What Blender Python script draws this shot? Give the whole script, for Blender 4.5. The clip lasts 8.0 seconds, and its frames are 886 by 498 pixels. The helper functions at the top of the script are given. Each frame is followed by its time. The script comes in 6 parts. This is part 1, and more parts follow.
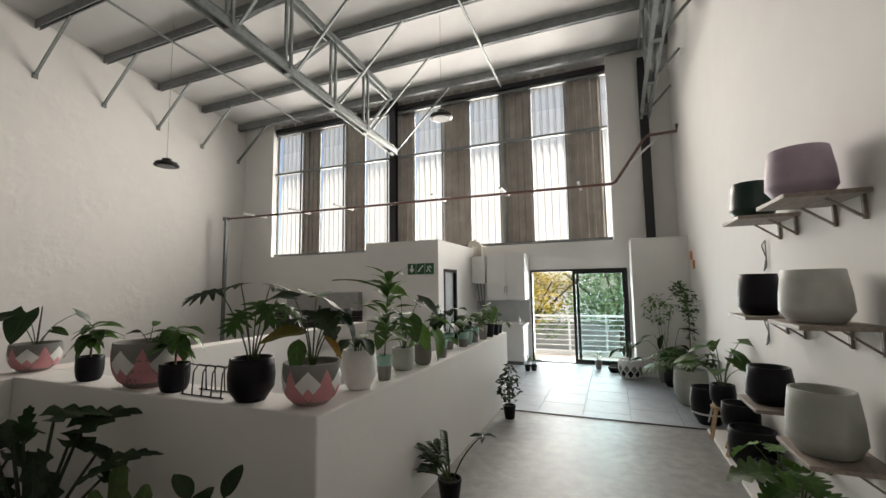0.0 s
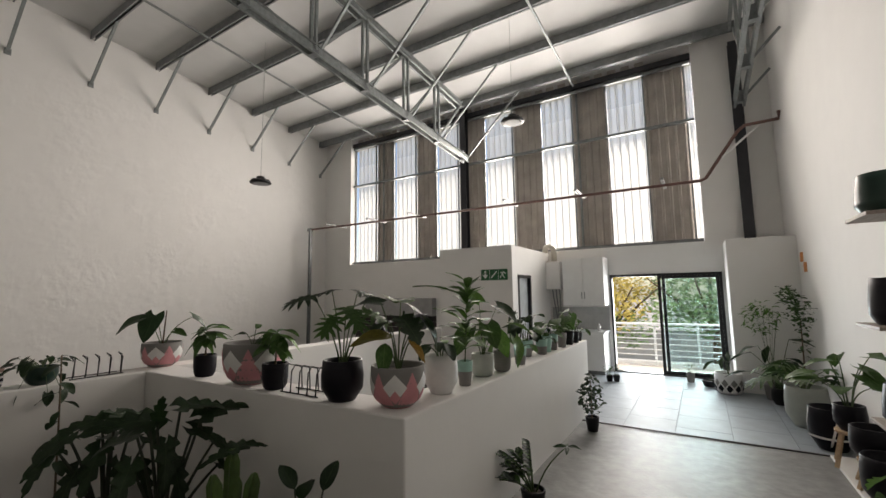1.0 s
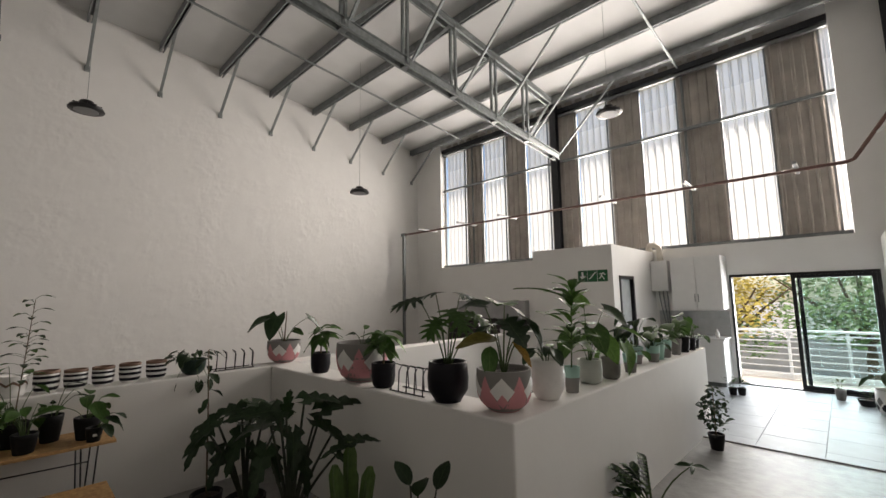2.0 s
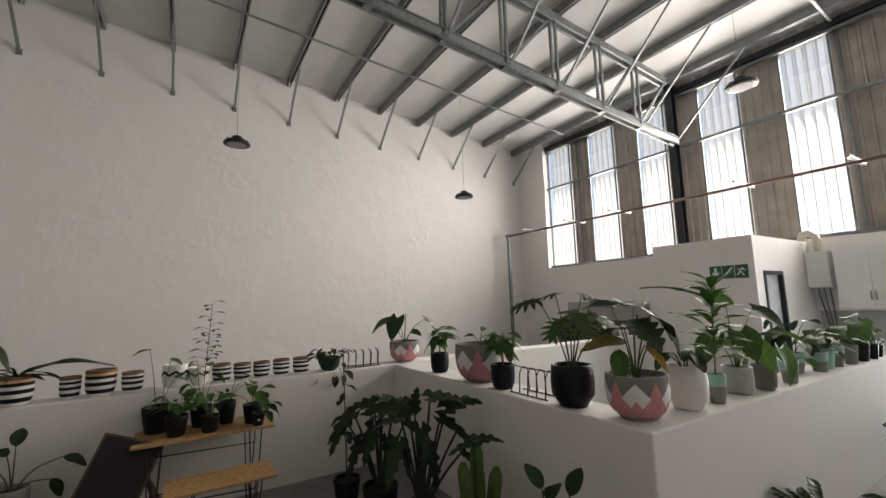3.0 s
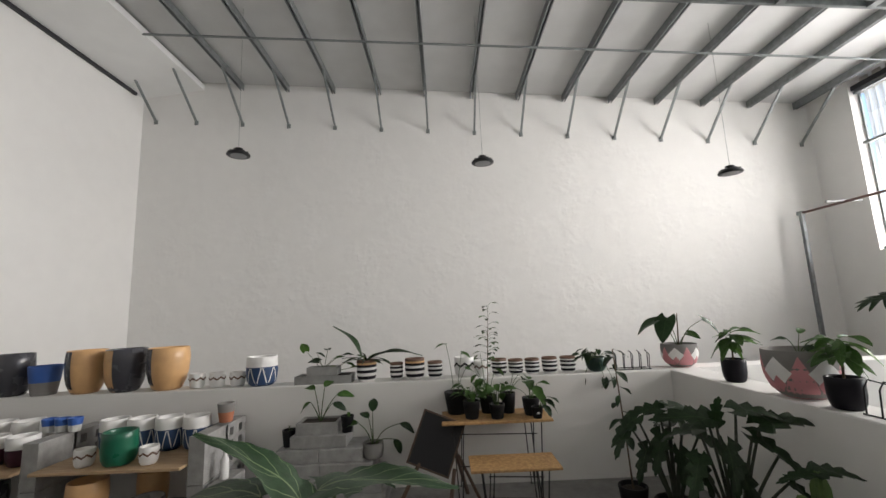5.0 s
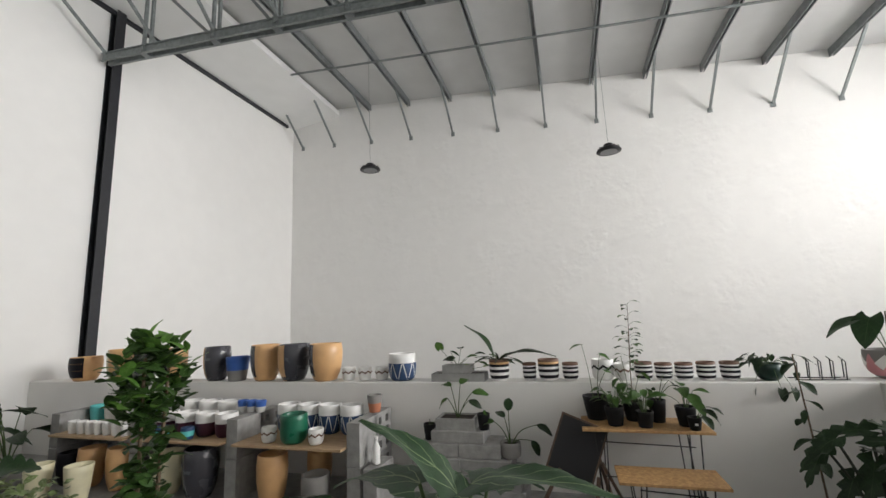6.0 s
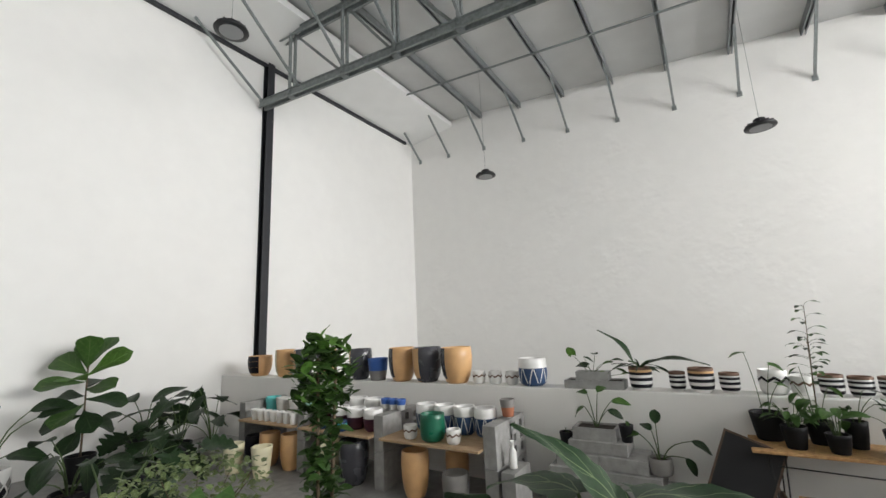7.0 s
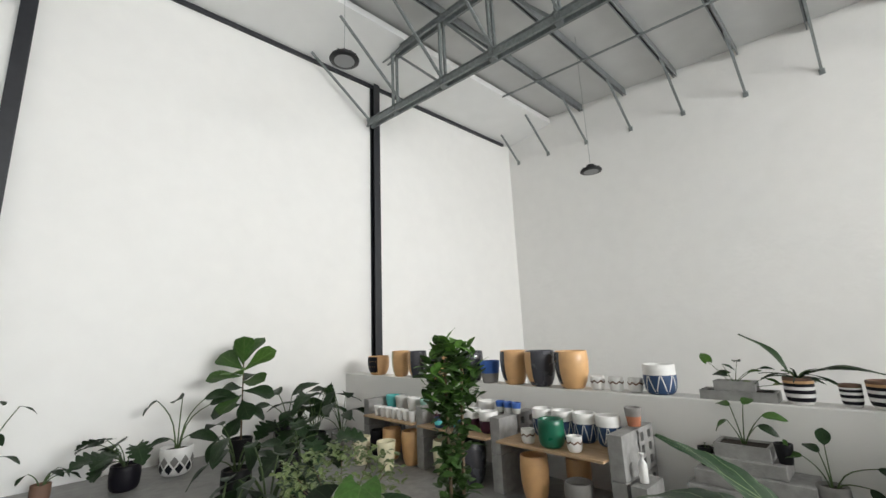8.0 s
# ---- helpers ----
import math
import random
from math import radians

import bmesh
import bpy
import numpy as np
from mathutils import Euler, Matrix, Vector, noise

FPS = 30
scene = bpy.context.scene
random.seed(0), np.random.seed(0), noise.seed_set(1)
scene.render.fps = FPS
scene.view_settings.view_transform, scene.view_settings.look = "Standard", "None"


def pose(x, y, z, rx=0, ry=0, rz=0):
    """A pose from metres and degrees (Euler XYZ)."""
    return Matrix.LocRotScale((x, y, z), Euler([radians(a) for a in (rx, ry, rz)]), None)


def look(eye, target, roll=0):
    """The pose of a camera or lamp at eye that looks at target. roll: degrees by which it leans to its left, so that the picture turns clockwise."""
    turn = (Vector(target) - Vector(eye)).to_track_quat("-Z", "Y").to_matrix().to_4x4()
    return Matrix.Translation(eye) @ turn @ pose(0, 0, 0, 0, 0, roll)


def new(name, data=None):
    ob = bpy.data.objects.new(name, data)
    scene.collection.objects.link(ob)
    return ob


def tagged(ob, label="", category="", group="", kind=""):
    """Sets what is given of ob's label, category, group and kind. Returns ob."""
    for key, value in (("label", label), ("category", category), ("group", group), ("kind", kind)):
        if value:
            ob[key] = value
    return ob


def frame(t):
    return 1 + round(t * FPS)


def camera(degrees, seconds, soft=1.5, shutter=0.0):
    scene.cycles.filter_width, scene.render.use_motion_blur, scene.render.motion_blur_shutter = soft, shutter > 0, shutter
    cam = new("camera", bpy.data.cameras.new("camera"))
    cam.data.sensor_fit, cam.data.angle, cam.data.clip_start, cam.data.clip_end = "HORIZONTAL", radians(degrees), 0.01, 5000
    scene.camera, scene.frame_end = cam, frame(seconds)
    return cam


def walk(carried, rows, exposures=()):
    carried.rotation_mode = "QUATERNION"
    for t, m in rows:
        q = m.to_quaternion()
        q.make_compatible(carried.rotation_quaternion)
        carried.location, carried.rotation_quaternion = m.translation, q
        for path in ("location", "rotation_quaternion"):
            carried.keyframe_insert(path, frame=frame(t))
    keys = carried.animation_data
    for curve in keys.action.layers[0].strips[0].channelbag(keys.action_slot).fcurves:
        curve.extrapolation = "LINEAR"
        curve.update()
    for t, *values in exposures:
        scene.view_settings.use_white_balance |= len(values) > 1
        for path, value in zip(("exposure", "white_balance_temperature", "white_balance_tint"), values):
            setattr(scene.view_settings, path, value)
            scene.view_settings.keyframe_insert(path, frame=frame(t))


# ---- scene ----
cam = camera(94.07, 8.0)
# seconds, x, y, z, yaw, pitch, roll
ROWS = [
    (0.0, -0.0182, 0.0463, 1.7462, 22.226, 5.284, 0.733),
    (0.5, -0.0380, 0.0251, 1.7485, 26.698, 5.771, 0.745),
    (1.0, -0.0715, 0.0010, 1.7481, 31.929, 6.224, 0.772),
    (1.5, -0.1222, -0.0154, 1.7485, 37.708, 6.518, 0.737),
    (3.0, -0.2098, -0.1328, 1.7499, 58.368, 7.304, 1.527),
    (3.5, -0.2290, -0.1886, 1.7501, 66.034, 7.671, 1.913),
    (4.0, -0.2350, -0.2577, 1.7458, 73.918, 7.945, 2.111),
    (4.5, -0.2433, -0.3345, 1.7447, 81.858, 8.263, 2.299),
    (6.0, -0.2432, -0.4758, 1.7325, 106.740, 9.442, 2.538),
    (6.5, -0.1996, -0.5257, 1.7414, 114.782, 9.980, 2.697),
    (7.0, -0.1678, -0.5719, 1.7426, 122.688, 10.702, 2.650),
    (7.5, -0.1178, -0.6177, 1.7459, 129.916, 11.280, 2.620),
    (8.0, -0.0663, -0.6470, 1.7525, 136.463, 11.650, 2.398),
]
EXPOSURES = [(0.0, 0.56, 7100, 12), (1.5, 0.54, 7150, 15), (3.5, 0.99, 6950, 15), (4.5, 1.24, 6700, 13), (6.5, 1.70, 6440, 10), (8.0, 1.84, 6400, 8)]
walk(cam, [(t, pose(x, y, z, 90 + pitch, roll, yaw)) for t, x, y, z, yaw, pitch, roll in ROWS], EXPOSURES)

# ---- world and light ----
world = bpy.data.worlds.new("sky")
scene.world = world
world.use_nodes = True
wn = world.node_tree
sky = wn.nodes.new("ShaderNodeTexSky")
sky.sky_type = "NISHITA"
sky.sun_disc = False
SUN_EL, SUN_AZ = radians(66), radians(70)      # azimuth from +y towards +x
sky.sun_elevation, sky.sun_rotation = SUN_EL, SUN_AZ
wn.links.new(sky.outputs[0], wn.nodes["Background"].inputs[0])
wn.nodes["Background"].inputs[1].default_value = 0.15
sun = new("sun", bpy.data.lights.new("sun", "SUN"))
sun.data.energy, sun.data.angle, sun.data.color = 5.0, radians(0.6), (1.0, 0.95, 0.86)
sun.matrix_world = look((0, 0, 0), (-math.cos(SUN_EL) * math.sin(SUN_AZ), -math.cos(SUN_EL) * math.cos(SUN_AZ), -math.sin(SUN_EL)))


def window_light(x0, x1, z0, z1, y, power, colour=(1.0, 0.98, 0.95)):
    """Sky light that stands in a window's opening, facing into the room."""
    d = bpy.data.lights.new("window_light", "AREA")
    d.shape, d.size, d.size_y, d.energy, d.color = "RECTANGLE", x1 - x0, z1 - z0, power, colour
    d.spread = radians(138)
    ob = new("window_light", d)
    ob.matrix_world = look(((x0 + x1) / 2, y, (z0 + z1) / 2), ((x0 + x1) / 2, y - 1, (z0 + z1) / 2))
    return ob


# window strips: x from, x to
WINDOWS = [(-9.86, -8.95), (-8.22, -7.34), (-6.60, -5.83), (-4.98, -4.13), (-3.35, -2.53), (-1.73, -0.89), (-0.09, 0.10)]
WATTS = 24.0
for x0, x1 in WINDOWS:
    window_light(x0 + 0.03, x1 - 0.03, 2.8, 6.6, 10.235, WATTS * (x1 - x0) * (1.3 if x0 < -9 else 3.0 if x0 < -8 else 3.8))
window_light(-1.75, 0.25, 0.05, 2.05, 10.75, 75.0, (0.86, 0.95, 1.0))

# ---- materials ----
def mat(name, colour, rough=0.6, metal=0.0, vary=0.12, scale=6.0, bump=0.0, bump_scale=40.0, stain=0.0, spec=0.5, random_value=0.0, coat=0.0):
    """A principled surface with grain, broad stains and fine relief."""
    m = bpy.data.materials.new(name)
    m.use_nodes = True
    nt = m.node_tree
    n, l = nt.nodes, nt.links
    b = n["Principled BSDF"]
    b.inputs["Roughness"].default_value, b.inputs["Metallic"].default_value = rough, metal
    b.inputs["Specular IOR Level"].default_value = spec
    b.inputs["Coat Weight"].default_value = coat
    tc = n.new("ShaderNodeTexCoord")
    n1 = n.new("ShaderNodeTexNoise")
    n1.inputs["Scale"].default_value, n1.inputs["Detail"].default_value = scale, 6
    l.new(tc.outputs["Object"], n1.inputs["Vector"])
    ramp = n.new("ShaderNodeMapRange")
    ramp.inputs["From Min"].default_value, ramp.inputs["From Max"].default_value = 0.3, 0.7
    ramp.inputs["To Min"].default_value, ramp.inputs["To Max"].default_value = 1 - vary, 1 + vary * 0.5
    l.new(n1.outputs["Fac"], ramp.inputs["Value"])
    value = ramp.outputs["Result"]
    if stain:
        n2 = n.new("ShaderNodeTexNoise")
        n2.inputs["Scale"].default_value, n2.inputs["Detail"].default_value = scale * 0.17, 3
        l.new(tc.outputs["Object"], n2.inputs["Vector"])
        r2 = n.new("ShaderNodeMapRange")
        r2.inputs["From Min"].default_value, r2.inputs["From Max"].default_value = 0.4, 0.72
        r2.inputs["To Min"].default_value, r2.inputs["To Max"].default_value = 1.0, 1 - stain
        l.new(n2.outputs["Fac"], r2.inputs["Value"])
        mu = n.new("ShaderNodeMath")
        mu.operation = "MULTIPLY"
        l.new(value, mu.inputs[0])
        l.new(r2.outputs["Result"], mu.inputs[1])
        value = mu.outputs[0]
    if random_value:
        oi = n.new("ShaderNodeObjectInfo")
        r3 = n.new("ShaderNodeMapRange")
        r3.inputs["To Min"].default_value, r3.inputs["To Max"].default_value = 1 - random_value, 1 + random_value
        l.new(oi.outputs["Random"], r3.inputs["Value"])
        mu = n.new("ShaderNodeMath")
        mu.operation = "MULTIPLY"
        l.new(value, mu.inputs[0])
        l.new(r3.outputs["Result"], mu.inputs[1])
        value = mu.outputs[0]
    hsv = n.new("ShaderNodeHueSaturation")
    hsv.inputs["Color"].default_value = (*colour, 1)
    l.new(value, hsv.inputs["Value"])
    l.new(hsv.outputs["Color"], b.inputs["Base Color"])
    rr = n.new("ShaderNodeMapRange")
    rr.inputs["To Min"].default_value, rr.inputs["To Max"].default_value = max(rough - 0.1, 0.02), min(rough + 0.12, 1)
    l.new(n1.outputs["Fac"], rr.inputs["Value"])
    l.new(rr.outputs["Result"], b.inputs["Roughness"])
    if bump:
        n3 = n.new("ShaderNodeTexNoise")
        n3.inputs["Scale"].default_value, n3.inputs["Detail"].default_value = bump_scale, 5
        l.new(tc.outputs["Object"], n3.inputs["Vector"])
        bp = n.new("ShaderNodeBump")
        bp.inputs["Strength"].default_value, bp.inputs["Distance"].default_value = min(bump, 1), 0.02
        l.new(n3.outputs["Fac"], bp.inputs["Height"])
        l.new(bp.outputs["Normal"], b.inputs["Normal"])
    return m


def rough_plaster(name, colour, lumps):
    """Painted plaster with hand-trowelled lumps over blockwork and a fine grain."""
    m = mat(name, colour, 0.75, 0, 0.02, 3.0, 0, 1, 0.02)
    n, l = m.node_tree.nodes, m.node_tree.links
    tc = n.new("ShaderNodeTexCoord")
    a, b2, c = (n.new("ShaderNodeTexNoise") for _ in range(3))
    for q, sc, de in ((a, 1.1, 4), (b2, 6.5, 5), (c, 90.0, 3)):
        q.inputs["Scale"].default_value, q.inputs["Detail"].default_value = sc, de
        l.new(tc.outputs["Object"], q.inputs["Vector"])
    mask = n.new("ShaderNodeMapRange")
    mask.inputs["From Min"].default_value, mask.inputs["From Max"].default_value = 0.43, 0.66
    l.new(a.outputs["Fac"], mask.inputs["Value"])
    mu = n.new("ShaderNodeMath")
    mu.operation = "MULTIPLY"
    l.new(mask.outputs["Result"], mu.inputs[0])
    l.new(b2.outputs["Fac"], mu.inputs[1])
    ad = n.new("ShaderNodeMath")
    ad.operation = "MULTIPLY_ADD"
    ad.inputs[1].default_value = 0.12
    l.new(c.outputs["Fac"], ad.inputs[0])
    l.new(mu.outputs[0], ad.inputs[2])
    bp = n.new("ShaderNodeBump")
    bp.inputs["Strength"].default_value, bp.inputs["Distance"].default_value = lumps, 0.05
    l.new(ad.outputs[0], bp.inputs["Height"])
    l.new(bp.outputs["Normal"], n["Principled BSDF"].inputs["Normal"])
    return m


def wood(name, light, dark, stretch=(1, 14, 14), scale=3.0, rough=0.55):
    m = bpy.data.materials.new(name)
    m.use_nodes = True
    n, l = m.node_tree.nodes, m.node_tree.links
    b = n["Principled BSDF"]
    b.inputs["Roughness"].default_value = rough
    tc, mp, nz, rp = n.new("ShaderNodeTexCoord"), n.new("ShaderNodeMapping"), n.new("ShaderNodeTexNoise"), n.new("ShaderNodeValToRGB")
    mp.inputs["Scale"].default_value = stretch
    nz.inputs["Scale"].default_value, nz.inputs["Detail"].default_value, nz.inputs["Distortion"].default_value = scale, 8, 0.6
    rp.color_ramp.elements[0].color, rp.color_ramp.elements[1].color = (*dark, 1), (*light, 1)
    rp.color_ramp.elements[0].position, rp.color_ramp.elements[1].position = 0.35, 0.65
    l.new(tc.outputs["Object"], mp.inputs["Vector"])
    l.new(mp.outputs["Vector"], nz.inputs["Vector"])
    l.new(nz.outputs["Fac"], rp.inputs["Fac"])
    l.new(rp.outputs["Color"], b.inputs["Base Color"])
    bp = n.new("ShaderNodeBump")
    bp.inputs["Strength"].default_value, bp.inputs["Distance"].default_value = 0.15, 0.01
    l.new(nz.outputs["Fac"], bp.inputs["Height"])
    l.new(bp.outputs["Normal"], b.inputs["Normal"])
    return m


def leaf_mat(name, colour, vein=None, rough=0.35, vary=0.25, through_light=0.22):
    """A leaf: base colour, paler midrib and side veins from the blade's own UV, light coming through."""
    m = mat(name, colour, rough + 0.12, 0, 0.3, 14.0, 0.1, 60.0, 0, 0.35, vary)
    n, l = m.node_tree.nodes, m.node_tree.links
    b = n["Principled BSDF"]
    if vein:
        uv, sp = n.new("ShaderNodeUVMap"), n.new("ShaderNodeSeparateXYZ")
        l.new(uv.outputs["UV"], sp.inputs["Vector"])
        ab = n.new("ShaderNodeMath")
        ab.operation = "ABSOLUTE"
        l.new(sp.outputs["X"], ab.inputs[0])
        mid = n.new("ShaderNodeMath")
        mid.operation = "LESS_THAN"
        mid.inputs[1].default_value = 0.035
        l.new(ab.outputs[0], mid.inputs[0])
        sl = n.new("ShaderNodeMath")                # side veins run obliquely
        sl.operation = "MULTIPLY_ADD"
        sl.inputs[1].default_value = -0.45
        l.new(ab.outputs[0], sl.inputs[0])
        l.new(sp.outputs["Y"], sl.inputs[2])
        fr = n.new("ShaderNodeMath")
        fr.operation = "PINGPONG"
        fr.inputs[1].default_value = 0.13
        l.new(sl.outputs[0], fr.inputs[0])
        sd = n.new("ShaderNodeMath")
        sd.operation = "LESS_THAN"
        sd.inputs[1].default_value = 0.007
        l.new(fr.outputs[0], sd.inputs[0])
        mx = n.new("ShaderNodeMath")
        mx.operation = "MAXIMUM"
        l.new(mid.outputs[0], mx.inputs[0])
        l.new(sd.outputs[0], mx.inputs[1])
        mix = n.new("ShaderNodeMix")
        mix.data_type = "RGBA"
        old = b.inputs["Base Color"].links[0].from_socket
        l.new(mx.outputs[0], mix.inputs[0])
        l.new(old, mix.inputs[6])
        mix.inputs[7].default_value = (*vein, 1)
        l.new(mix.outputs[2], b.inputs["Base Color"])
    tr, ms = n.new("ShaderNodeBsdfTranslucent"), n.new("ShaderNodeMixShader")
    l.new(b.inputs["Base Color"].links[0].from_socket, tr.inputs["Color"])
    ms.inputs[0].default_value = through_light
    out = n["Material Output"]
    l.new(b.outputs[0], ms.inputs[1])
    l.new(tr.outputs[0], ms.inputs[2])
    l.new(ms.outputs[0], out.inputs["Surface"])
    return m


def glass_mat(name, tint, rough=0.02):
    m = bpy.data.materials.new(name)
    m.use_nodes = True
    n, l = m.node_tree.nodes, m.node_tree.links
    g, t, f, ms = n.new("ShaderNodeBsdfGlossy"), n.new("ShaderNodeBsdfTransparent"), n.new("ShaderNodeFresnel"), n.new("ShaderNodeMixShader")
    g.inputs["Roughness"].default_value = rough
    t.inputs["Color"].default_value = (*tint, 1)
    f.inputs["IOR"].default_value = 1.45
    l.new(f.outputs[0], ms.inputs[0])
    l.new(t.outputs[0], ms.inputs[1])
    l.new(g.outputs[0], ms.inputs[2])
    l.new(ms.outputs[0], n["Material Output"].inputs["Surface"])
    return m


def sheet_mat(name, milky):
    """Translucent ribbed roof-light sheet: part clear, part milky."""
    m = bpy.data.materials.new(name)
    m.use_nodes = True
    n, l = m.node_tree.nodes, m.node_tree.links
    t, d, ms = n.new("ShaderNodeBsdfTransparent"), n.new("ShaderNodeBsdfTranslucent"), n.new("ShaderNodeMixShader")
    t.inputs["Color"].default_value = (0.9, 0.9, 0.88, 1)
    d.inputs["Color"].default_value = (0.94, 0.93, 0.91, 1)
    ms.inputs[0].default_value = milky
    l.new(t.outputs[0], ms.inputs[1])
    l.new(d.outputs[0], ms.inputs[2])
    l.new(ms.outputs[0], n["Material Output"].inputs["Surface"])
    return m


WHITE_WALL = rough_plaster("white_plaster_rough", (0.80, 0.79, 0.77), 0.36)
SMOOTH_WALL = rough_plaster("white_plaster_smooth", (0.80, 0.79, 0.77), 0.06)
PARAPET = rough_plaster("parapet_plaster", (0.78, 0.765, 0.74), 0.08)
CEILING = mat("ceiling_sheet", (0.62, 0.62, 0.615), 0.6, 0, 0.05, 2.0, 0.05, 20, 0.06)
LINING = mat("ceiling_board", (0.80, 0.80, 0.79), 0.7, 0, 0.03, 2.0)
PURLIN = mat("purlin_steel", (0.24, 0.255, 0.26), 0.45, 0.3, 0.25, 12.0, 0.05, 60, 0.15)
GALV = mat("galvanised_steel", (0.25, 0.272, 0.272), 0.50, 0.3, 0.25, 14.0, 0.05, 60, 0.15)
GALV_DARK = mat("dark_galvanised_steel", (0.20, 0.215, 0.22), 0.45, 0.4, 0.25, 12.0, 0.05, 60, 0.15)
DARK_STEEL = mat("charcoal_painted_steel", (0.022, 0.023, 0.028), 0.45, 0.1, 0.2, 10.0)
CLAD = mat("ribbed_wall_sheet", (0.43, 0.395, 0.355), 0.55, 0.0, 0.2, 3.0, 0.03, 40, 0.15)
CONCRETE = mat("concrete_floor", (0.27, 0.265, 0.255), 0.44, 0, 0.28, 9.0, 0.14, 25, 0.22)
TILE = mat("floor_tile_grey", (0.33, 0.365, 0.39), 0.48, 0, 0.14, 5.0, 0.02, 60, 0.08, 0.3, random_value=0.05)
GROUT = mat("tile_grout", (0.20, 0.20, 0.195), 0.8)
STRIP = mat("dark_threshold", (0.05, 0.045, 0.045), 0.5)
# grey for the shade lines drawn along the sheet's folds
FOLD_SHADE = mat("sheet_fold_shade", (0.80, 0.79, 0.77), 0.6, 0, 0.1)
SHEET = sheet_mat("translucent_sheet_doubled", 0.85)
SHEET_THIN = sheet_mat("translucent_sheet_single", 0.68)
GLASS = glass_mat("clear_glass", (0.93, 0.97, 0.96))
ALU_DARK = mat("black_aluminium", (0.012, 0.013, 0.014), 0.35, 0.3)
WHITE_PAINT = mat("white_enamel", (0.80, 0.80, 0.79), 0.35, 0, 0.03)
SHUTTER = mat("dark_shutter", (0.045, 0.035, 0.033), 0.5, 0.2, 0.2)
SHUTTER_BOX = mat("grey_shutter_box", (0.33, 0.33, 0.33), 0.45, 0.3)
PIPE_RED = mat("reddish_conduit", (0.16, 0.085, 0.07), 0.5, 0.2, 0.3)
LAMP_BLACK = mat("black_lamp_housing", (0.014, 0.014, 0.016), 0.4, 0.2)
LAMP_LENS = mat("lamp_lens", (0.30, 0.305, 0.31), 0.5, 0, 0.05)


# ---- geometry helpers ----
def bm_box(bm, x0, x1, y0, y1, z0, z1, bevel=0.0):
    r = bmesh.ops.create_cube(bm, size=1.0, matrix=Matrix.Translation(((x0 + x1) / 2, (y0 + y1) / 2, (z0 + z1) / 2)) @ Matrix.Diagonal((x1 - x0, y1 - y0, z1 - z0, 1)))
    if bevel:
        es = {e for v in r["verts"] for e in v.link_edges}
        bmesh.ops.bevel(bm, geom=list(es), offset=bevel, segments=2, profile=0.5, affect="EDGES")


def bm_bar(bm, a, b, w, h=None, up=(0, 0, 1)):
    """A square bar from a to b, w wide and h deep."""
    a, b = Vector(a), Vector(b)
    h = w if h is None else h
    d = (b - a)
    z = d.normalized()
    x = Vector(up).cross(z)
    if x.length < 1e-4:
        x = Vector((1, 0, 0)).cross(z)
    x.normalize()
    y = z.cross(x)
    m = Matrix((x, y, z)).transposed().to_4x4()
    m.translation = (a + b) / 2
    bmesh.ops.create_cube(bm, size=1.0, matrix=m @ Matrix.Diagonal((w, h, d.length, 1)))


def bm_tube(bm, pts, radius, sides=8, taper=1.0, cap=True):
    """A round tube along points; taper: end radius over start radius."""
    pts = [Vector(p) for p in pts]
    rings = []
    last = None
    for i, p in enumerate(pts):
        d = (pts[min(i + 1, len(pts) - 1)] - pts[max(i - 1, 0)]).normalized()
        ref = last if last is not None else (Vector((1, 0, 0)) if abs(d.x) < 0.9 else Vector((0, 1, 0)))
        x = (ref - d * ref.dot(d)).normalized()
        last = x
        y = d.cross(x)
        r = radius * (1 + (taper - 1) * i / max(len(pts) - 1, 1))
        rings.append([bm.verts.new(p + (x * math.cos(k * 2 * math.pi / sides) + y * math.sin(k * 2 * math.pi / sides)) * r) for k in range(sides)])
    for a, b in zip(rings, rings[1:]):
        for k in range(sides):
            bm.faces.new((a[k], a[(k + 1) % sides], b[(k + 1) % sides], b[k])).smooth = True
    if cap:
        bm.faces.new(rings[0][::-1])
        bm.faces.new(rings[-1])


def mesh_of(name, bm, materials):
    me = bpy.data.meshes.new(name)
    bmesh.ops.recalc_face_normals(bm, faces=bm.faces)
    bm.to_mesh(me)
    bm.free()
    for m in materials if isinstance(materials, (list, tuple)) else [materials]:
        me.materials.append(m)
    return me


def part(name, bm, material, parent, label=""):
    """One mesh object under a thing or a part."""
    ob = new(name, mesh_of(name, bm, material) if isinstance(bm, bmesh.types.BMesh) else bm)
    ob.parent = parent
    return tagged(ob, label)


def thing(name, label, category, at=(0, 0, 0), rz=0.0, group="", kind=""):
    """An Empty at a thing's base, which parents its parts."""
    ob = new(name)
    ob.empty_display_size = 0.05
    ob.matrix_basis = pose(*at, 0, 0, rz)
    return tagged(ob, label, category, group, kind)


def single(name, bm, material, label, category, at=(0, 0, 0), rz=0.0, group="", kind=""):
    ob = new(name, mesh_of(name, bm, material))
    ob.matrix_basis = pose(*at, 0, 0, rz)
    return tagged(ob, label, category, group, kind)


def boxes(*rows, bevel=0.0):
    bm = bmesh.new()
    for r in rows:
        bm_box(bm, *r, bevel=bevel)
    return bm


def structure(name, bm, material, label, category):
    return single(name, bm, material, label, category, kind="structure")


# ---- the building ----
XL, XR, YB, YF, GROUND = -11.06, 1.33, -8.55, 9.95, -3.0
TOP = 1.036                                   # parapet height


def purlin_z(y):
    """Underside of the purlins: the roof falls towards the windows."""
    return 7.652 - 0.08 * y


